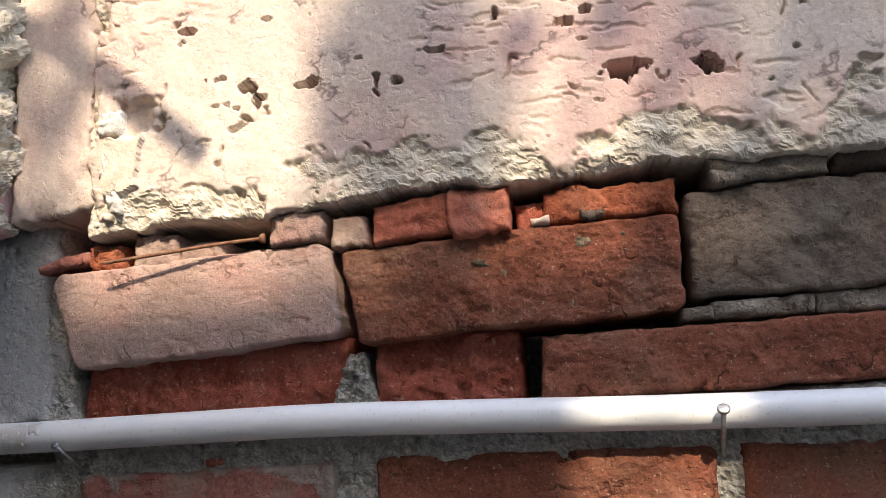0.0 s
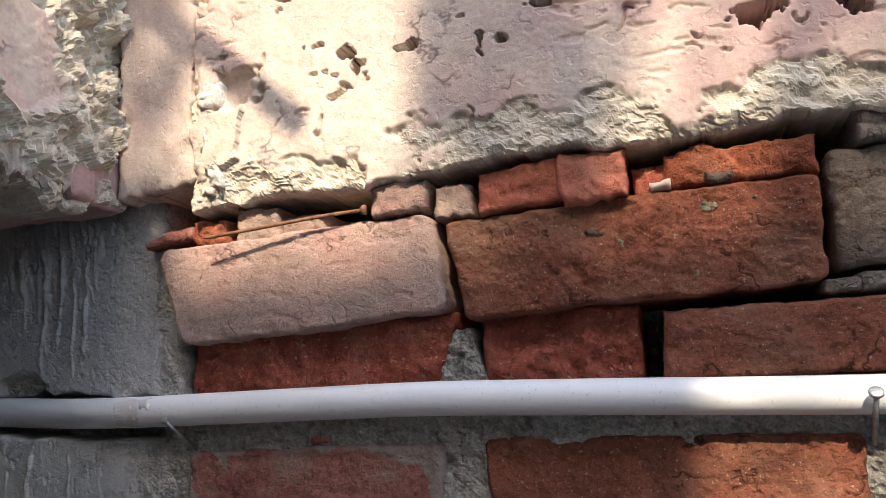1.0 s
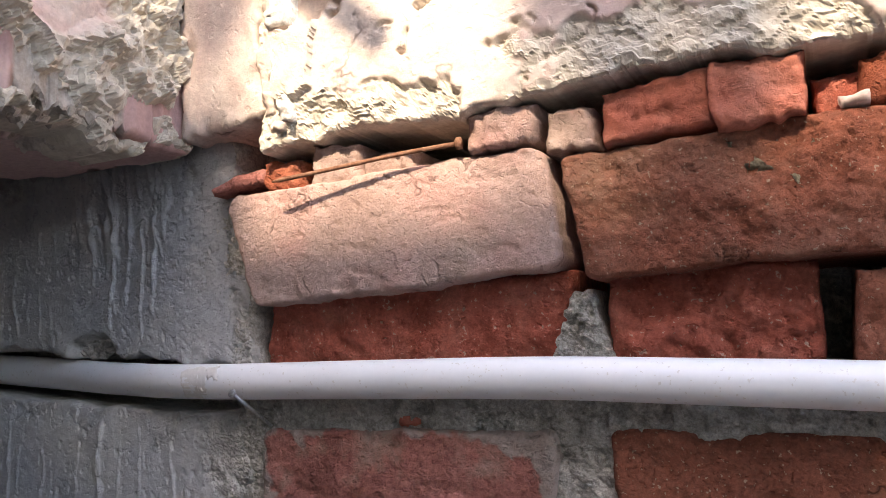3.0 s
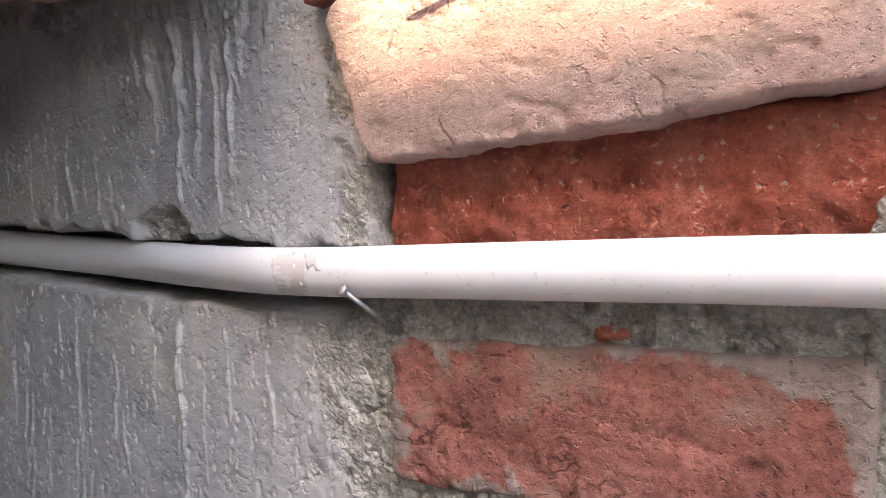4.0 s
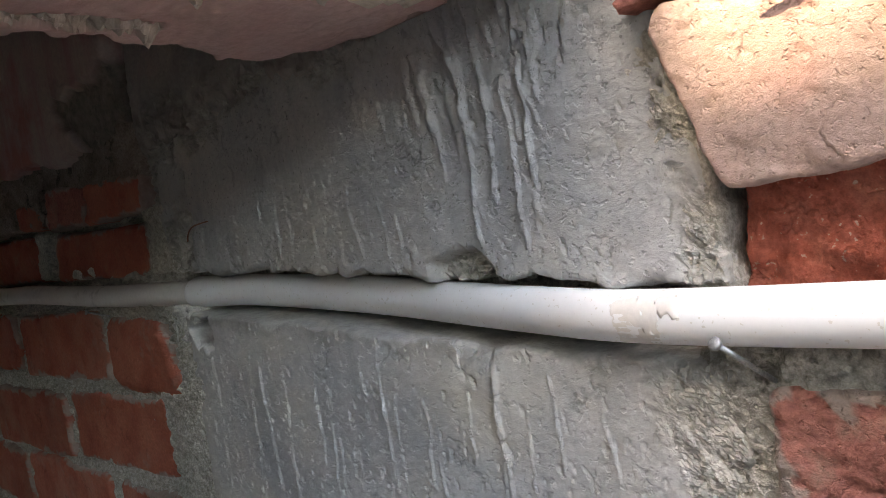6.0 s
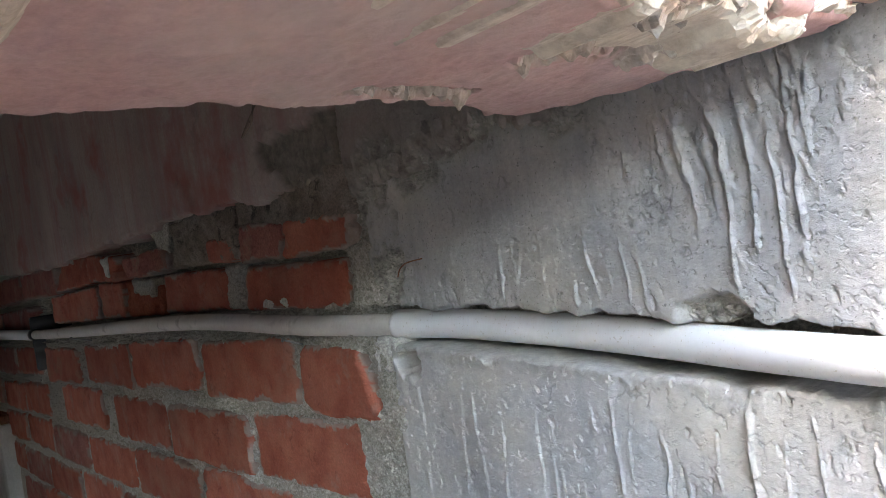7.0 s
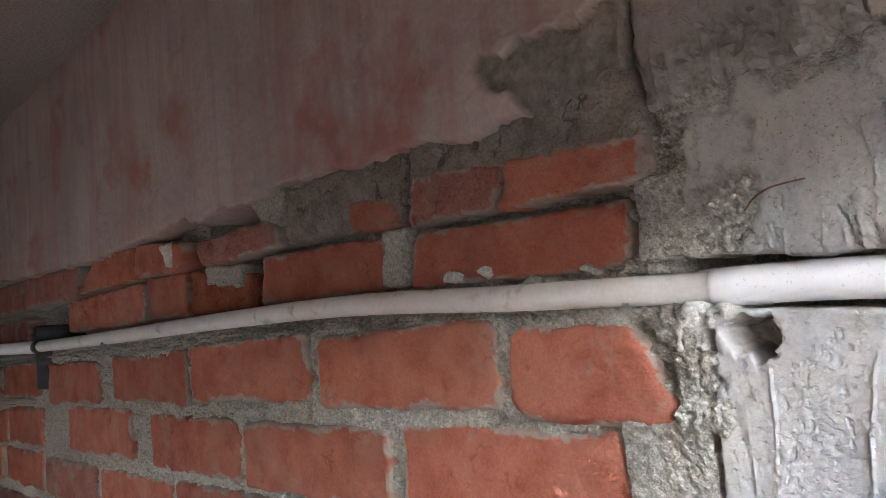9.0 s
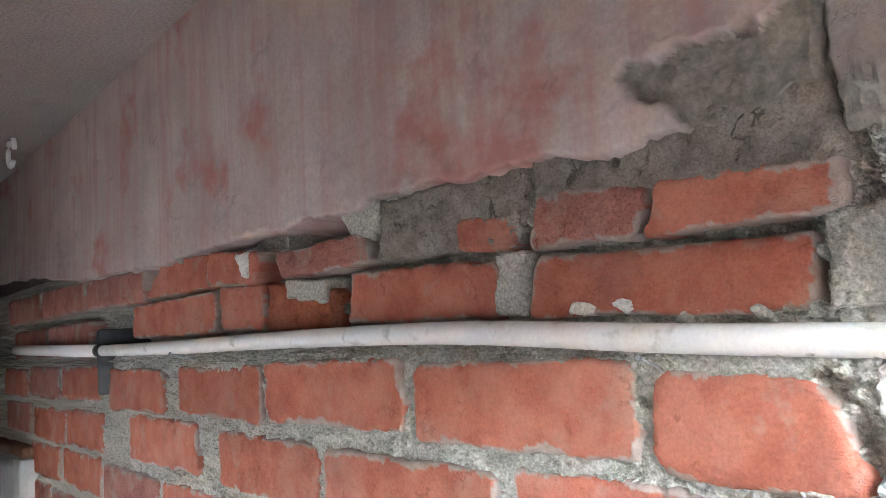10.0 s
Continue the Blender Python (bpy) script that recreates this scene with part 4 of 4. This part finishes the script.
lower = sheet("cement_lower", [(-0.880, 1.451), (-0.392, 1.414), (-0.386, 1.00), (-0.905, 1.00)], 0.5215, 0.60, CEMENT_LIT, None, "", seed=200, rough=0.0005, wobble=0.003, radius=0.003, relief=lower_relief, step=0.0010,
              vs=np.concatenate([np.linspace(0, 0.45, 190), np.linspace(0.46, 1, 25)]))
tagged(lower, "smooth grey cement render with thin drips below the pipe", "cement render", kind="structure")
for x0, x1, z0, z1, sd in ((-0.930, -0.872, 1.486, 1.549, 230), (-0.962, -0.888, 1.00, 1.380, 231)):
    sheet("mortar_edge", [(x0, z1), (x1, z1), (x1 - 0.004, z0), (x0, z0)], 0.523, 0.57, MORTAR, wall, "rough mortar strip beside the cement", step=0.0016, seed=sd, rough=0.002, rough_size=0.010, wobble=0.004, broken=0.002)

panel = new("boarded_panel")
panel.location = (-3.6, 0.505, 0.0)
tagged(panel, "pale painted upright boards closing an opening in the bricks", "boards")
for k in range(6):
    x1 = -3.075 - 0.30 * k
    sheet("board", [(x1 - 0.288, 1.205 - 0.01 * k), (x1, 1.212 - 0.01 * k), (x1 - 0.02, 0.0), (x1 - 0.308, 0.0)], 0.506 + 0.004 * (k % 2), 0.53, TIMBER, panel, step=0.02, seed=240 + k, wobble=0.002, radius=0.004, rough=0.001, chips=0.002)
sheet("stile", [(-3.062, 1.222), (-2.965, 1.232), (-3.0, 0.0), (-3.09, 0.0)], 0.490, 0.53, TIMBER, panel, "upright edge board", step=0.02, seed=250, wobble=0.003, radius=0.004, rough=0.001, chips=0.002)
sheet("head_rail", [(-4.9, 1.245), (-2.97, 1.262), (-2.97, 1.236), (-4.9, 1.215)], 0.496, 0.53, RUST, panel, "brown rail along the top", step=0.02, seed=252, wobble=0.003, radius=0.004, rough=0.001)

# ---- water pipe ----
pipe = new("pvc_pipe")
pipe.location = (-0.4, 0.505, 1.44)
tagged(pipe, "white plastic water pipe nailed along the brick wall", "pipe")
main = curve_points([(0.9, 0.505, 1.400), (0.176, 0.505, 1.422), (-0.063, 0.506, 1.4322), (-0.18, 0.507, 1.4372), (-0.30, 0.508, 1.4388), (-0.423, 0.512, 1.4400), (-0.511, 0.528, 1.4430), (-0.656, 0.548, 1.4525), (-0.80, 0.547, 1.4632), (-0.884, 0.539, 1.4660)], 14)
tube("run", main, list(np.interp([p[0] for p in main], [-0.66, -0.42], [0.0126, 0.0118])), PVC, pipe, sides=28)
tube("socket", [(x, 0.544 + 0.094 * (-0.833 - x), 1.4645 + 0.0015 * (-0.833 - x) / 0.053) for x in (-0.9002, -0.8998, -0.8992, -0.8980, -0.854, -0.8515, -0.849, -0.8465)], [0.0108, 0.0126, 0.0129, 0.0130, 0.0130, 0.0130, 0.0128, 0.0122], PVC, pipe, "wider push-fit socket", sides=28)
rest = curve_points([(-0.88, 0.539, 1.4660), (-0.95, 0.528, 1.4695), (-1.05, 0.519, 1.474), (-1.28, 0.513, 1.486), (-1.60, 0.510, 1.489), (-1.95, 0.508, 1.488), (-2.34, 0.508, 1.490)], 14)
tube("run", rest, [0.0105] * len(rest), PVC_DUSTY, pipe, "narrower dusty length", sides=24)
for x0, x1, b0, b1, sd in ((-0.434, -0.412, 0.010, -0.012, 255), (-0.408, -0.400, 0.011, 0.001, 257)):
    sheet("cement_smear", [(x0, b0), (x1, b0), (x1 + 0.003, b1), (x0 + 0.002, b1)], -0.0003, 0.001, PVC_DUSTY, pipe, "dried cement smear on the pipe", step=0.001, seed=sd, wobble=0.006, wobble_size=0.01, radius=0.0006, rough=0.0002, chips=0.0004,
          place=lambda a, b, h: (a, 0.5121 - 0.10 * (a + 0.42) - (0.0120 - h) * np.cos(b / 0.0119), 1.4402 + (0.0119 - h) * np.sin(b / 0.0119)))
tube("joint_tape", [(-2.32, 0.508, 1.4899), (-2.36, 0.508, 1.4904)], [0.0125, 0.0125], TAPE, pipe, "black tape round the joint", sides=20)
sheet("strap", [(-2.348, 1.525), (-2.328, 1.530), (-2.332, 1.405), (-2.342, 1.410)], 0.5025, 0.506, TAPE, pipe, "black strap over the joint", step=0.004, seed=258, wobble=0.004, radius=0.001, rough=0.0005, chips=0.0)
tube("run", [(-2.35, 0.505, 1.4902), (-3.05, 0.50, 1.505)], [0.0125, 0.0125], PVC, pipe, "loose white end piece", sides=20)


def nail(head, tip, size, label):
    base = new("nail")
    base.location = tip
    tagged(base, label, "nail", group="nails holding the pipe")
    d = (Vector(head) - Vector(tip)).normalized()
    tube("shank", [tip, head], [size * 0.42, size * 0.42], STEEL, base, sides=12)
    tube("head", [Vector(head) - d * 0.0005, Vector(head) + d * 0.0012, Vector(head) + d * 0.0016], [size, size, size * 0.8], STEEL, base, sides=14)


nail((0.094, 0.486, 1.426), (0.096, 0.522, 1.395), 0.0042, "bent steel nail hooked over the white pipe")
nail((-0.382, 0.4925, 1.4325), (-0.377, 0.526, 1.409), 0.0027, "bent steel nail under the white pipe")
nail((-1.060, 0.507, 1.461), (-1.056, 0.527, 1.452), 0.0028, "small whitened nail under the pipe")
nail((-1.93, 0.494, 1.478), (-1.90, 0.522, 1.468), 0.0036, "small whitened nail under the pipe")


# ---- loose pieces in the gap ----
def fragment(x0, x1, z0, z1, mat, front, lift, seed, label):
    ob = sheet("brick_fragment", [(x0, z1), (x1, z1 + lift), (x1, z0 + lift), (x0, z0)], front, front + 0.05, mat, None, label, step=0.0016, seed=seed, wobble=0.005, wobble_size=0.022, radius=0.003, rough=0.0018, rough_size=0.012, chips=0.004, broken=0.0025, pocks=0.001)
    return tagged(ob, category="brick fragment", group="brick bits packed under the band")


fragment(-0.370, -0.342, 1.566, 1.589, BRICK_ORANGE, 0.512, 0, 301, "small red brick chip on the pale brick")
fragment(-0.336, -0.299, 1.566, 1.594, BRICK_PALE, 0.516, -0.004, 302, "pale brick bit packed under the plaster")
fragment(-0.297, -0.258, 1.566, 1.585, BRICK_PALE, 0.520, -0.002, 303, "thin pale brick bit under the plaster")
fragment(-0.219, -0.175, 1.569, 1.590, BRICK_PALE, 0.508, 0.003, 304, "pinkish brick bit on the pale brick")
fragment(-0.171, -0.142, 1.562, 1.585, BRICK_PALE, 0.513, 0.002, 305, "buff brick bit over the joint")
fragment(-0.138, -0.080, 1.563, 1.594, BRICK_RED, 0.509, 0.005, 306, "rough red brick chunk on the brown brick")
fragment(-0.078, -0.034, 1.565, 1.597, BRICK_RED, 0.505, 0.0, 307, "squared red brick chunk on the brown brick")
fragment(-0.032, -0.010, 1.566, 1.586, BRICK_DEEP, 0.522, 0, 308, "small red brick chip in the gap")
fragment(-0.010, 0.088, 1.566, 1.590, BRICK_ORANGE, 0.514, 0.003, 309, "long orange-red brick piece under the plaster")
fragment(-0.016, -0.004, 1.567, 1.573, PLASTER, 0.508, 0, 310, "tiny white plaster crumb on the brick")
fragment(0.018, 0.034, 1.568, 1.575, BRICK_GREY, 0.506, 0, 311, "small grey stone on the brick")
fragment(-0.278, -0.264, 1.4110, 1.4170, BRICK_RED, 0.5215, 0, 315, "red brick crumb bedded in the mortar under the pipe")
shard = sheet("brick_fragment", [(-0.414, 1.572), (-0.374, 1.583), (-0.372, 1.572), (-0.412, 1.567)], 0.508, 0.55, BRICK_DUSTY, None, "", step=0.0016, seed=313, wobble=0.002, radius=0.002)
tagged(shard, "flat red brick shard wedged beside the cement", "brick fragment", group="brick bits packed under the band")
rod = new("rusty_nail")
rod.location = (-0.28, 0.502, 1.572)
tagged(rod, "long rusty nail lying along the pale brick", "nail")
tube("shank", curve_points([(-0.350, 0.494, 1.5668), (-0.30, 0.499, 1.5710), (-0.26, 0.504, 1.5748), (-0.226, 0.508, 1.5767)], 6), [0.0005] + [0.0014] * 18, RUST, rod, sides=10)
tube("head", [(-0.2262, 0.508, 1.5767), (-0.2245, 0.5083, 1.5768), (-0.222, 0.5086, 1.5769)], [0.0020, 0.0040, 0.0038], RUST, rod, sides=12)

straw = tube("straw", curve_points([(-0.848, 0.5215, 1.5105), (-0.840, 0.5195, 1.517), (-0.828, 0.519, 1.5215), (-0.809, 0.5215, 1.523)], 5), [0.0006] * 16, RUST, sides=7)
tagged(straw, "thin dark straw stuck to the cement render", "straw")

ring = tube("hook", [(-2.80 + 0.035 * math.cos(g), 0.44, 1.972 + 0.035 * math.sin(g)) for g in np.linspace(0, 5.4, 18)], [0.006] * 18, PVC, sides=10)
tagged(ring, "whitish round hook under the ceiling slab", "hook")

chip = tube("plaster_shard", [(-0.590, 0.286, 1.604), (-0.592, 0.284, 1.597), (-0.595, 0.280, 1.590)], [0.0010, 0.0013, 0.0005], BRICK_GREY, sides=7)
tagged(chip, "thin plaster shard hanging from the beam edge", "plaster shard")

# ---- unseen things added to shade the wall from above ----
# stands along the sun's rays only to cast the slanting shadow on the plaster
bar = tube("reinforcing_bar", curve_points([(-0.66 - 0.20 * SLANT, 0.30, 2.07), (-0.45 - 0.38 * SLANT, 0.12, 2.15), (-0.27 - 0.584 * SLANT, -0.084, 2.19)], 6), [0.009] * 13, RUST, sides=10)
tagged(bar, "unseen rusty bar added to cast the diagonal shadow", "steel bar")

# unseen plant, added to break up the sun on the plaster band
plant = new("creeper")
plant.location = (0.1, -1.5, BOARD_TOP)
tagged(plant, "unseen leafy plant added to dapple the sun on the wall", "plant")
stems = random.Random(5)
for k in range(7):
    x = -0.40 + 0.2 * k - 2.0 * SLANT
    pts = [(x, -1.52, BOARD_TOP - 0.004), (x + stems.uniform(-0.05, 0.05), -1.52 + stems.uniform(-0.03, 0.03), BOARD_TOP + 0.2), (x + stems.uniform(-0.1, 0.1), -1.5 + stems.uniform(-0.08, 0.08), BOARD_TOP + 0.5)]
    tube("stem", curve_points(pts, 5), list(np.linspace(0.006, 0.002, 11)), RUST, plant, "thin stem under the added leaves", sides=6)
verts, faces = [], []
for k in range(9000):
    x, z = stems.uniform(-0.48, 1.15) - 2.0 * SLANT, BOARD_TOP + stems.uniform(0.0, 0.6)
    up = z - BOARD_TOP
    on = x + 2.0 * SLANT
    # leaf density follows where shade should fall, thinned at the bright patch
    thick = math.exp(-((on + 0.095) / 0.045) ** 2) * (up > 0.06) + (on > 0.07) * 0.42 + (on > -0.10) * (up < 0.05) * 0.35
    thick = min(1, 1.6 * thick + 1.0 * (-0.49 < on < -0.395) * (up < 0.10))
    if 0.09 < on < 0.16 and 0.10 < up < 0.20:
        thick *= 0.1
    if stems.random() > thick * 0.7:
        continue
    turn = Euler((stems.uniform(-0.9, 0.9), stems.uniform(-0.9, 0.9), stems.uniform(0, 6.3))).to_matrix()
    size, mid = stems.uniform(0.016, 0.028), Vector((x, -1.5 + stems.uniform(-0.15, 0.15), z))
    i0 = len(verts)
    for a, b, c in ((0, -1.2, 0), (0.55, -0.4, 0.1), (0.5, 0.4, 0.1), (0, 1.2, 0), (-0.5, 0.4, 0.1), (-0.55, -0.4, 0.1), (0, -0.4, 0), (0, 0.4, 0)):
        verts.append(tuple(mid + turn @ Vector((a, b, c)) * size))
    faces += [[i0 + q for q in f] for f in ((0, 1, 6), (6, 1, 2, 7), (7, 2, 3), (0, 6, 5), (6, 7, 4, 5), (7, 3, 4))]
link("foliage", verts, faces, LEAF, plant, "small green leaves spread to dapple the sun")
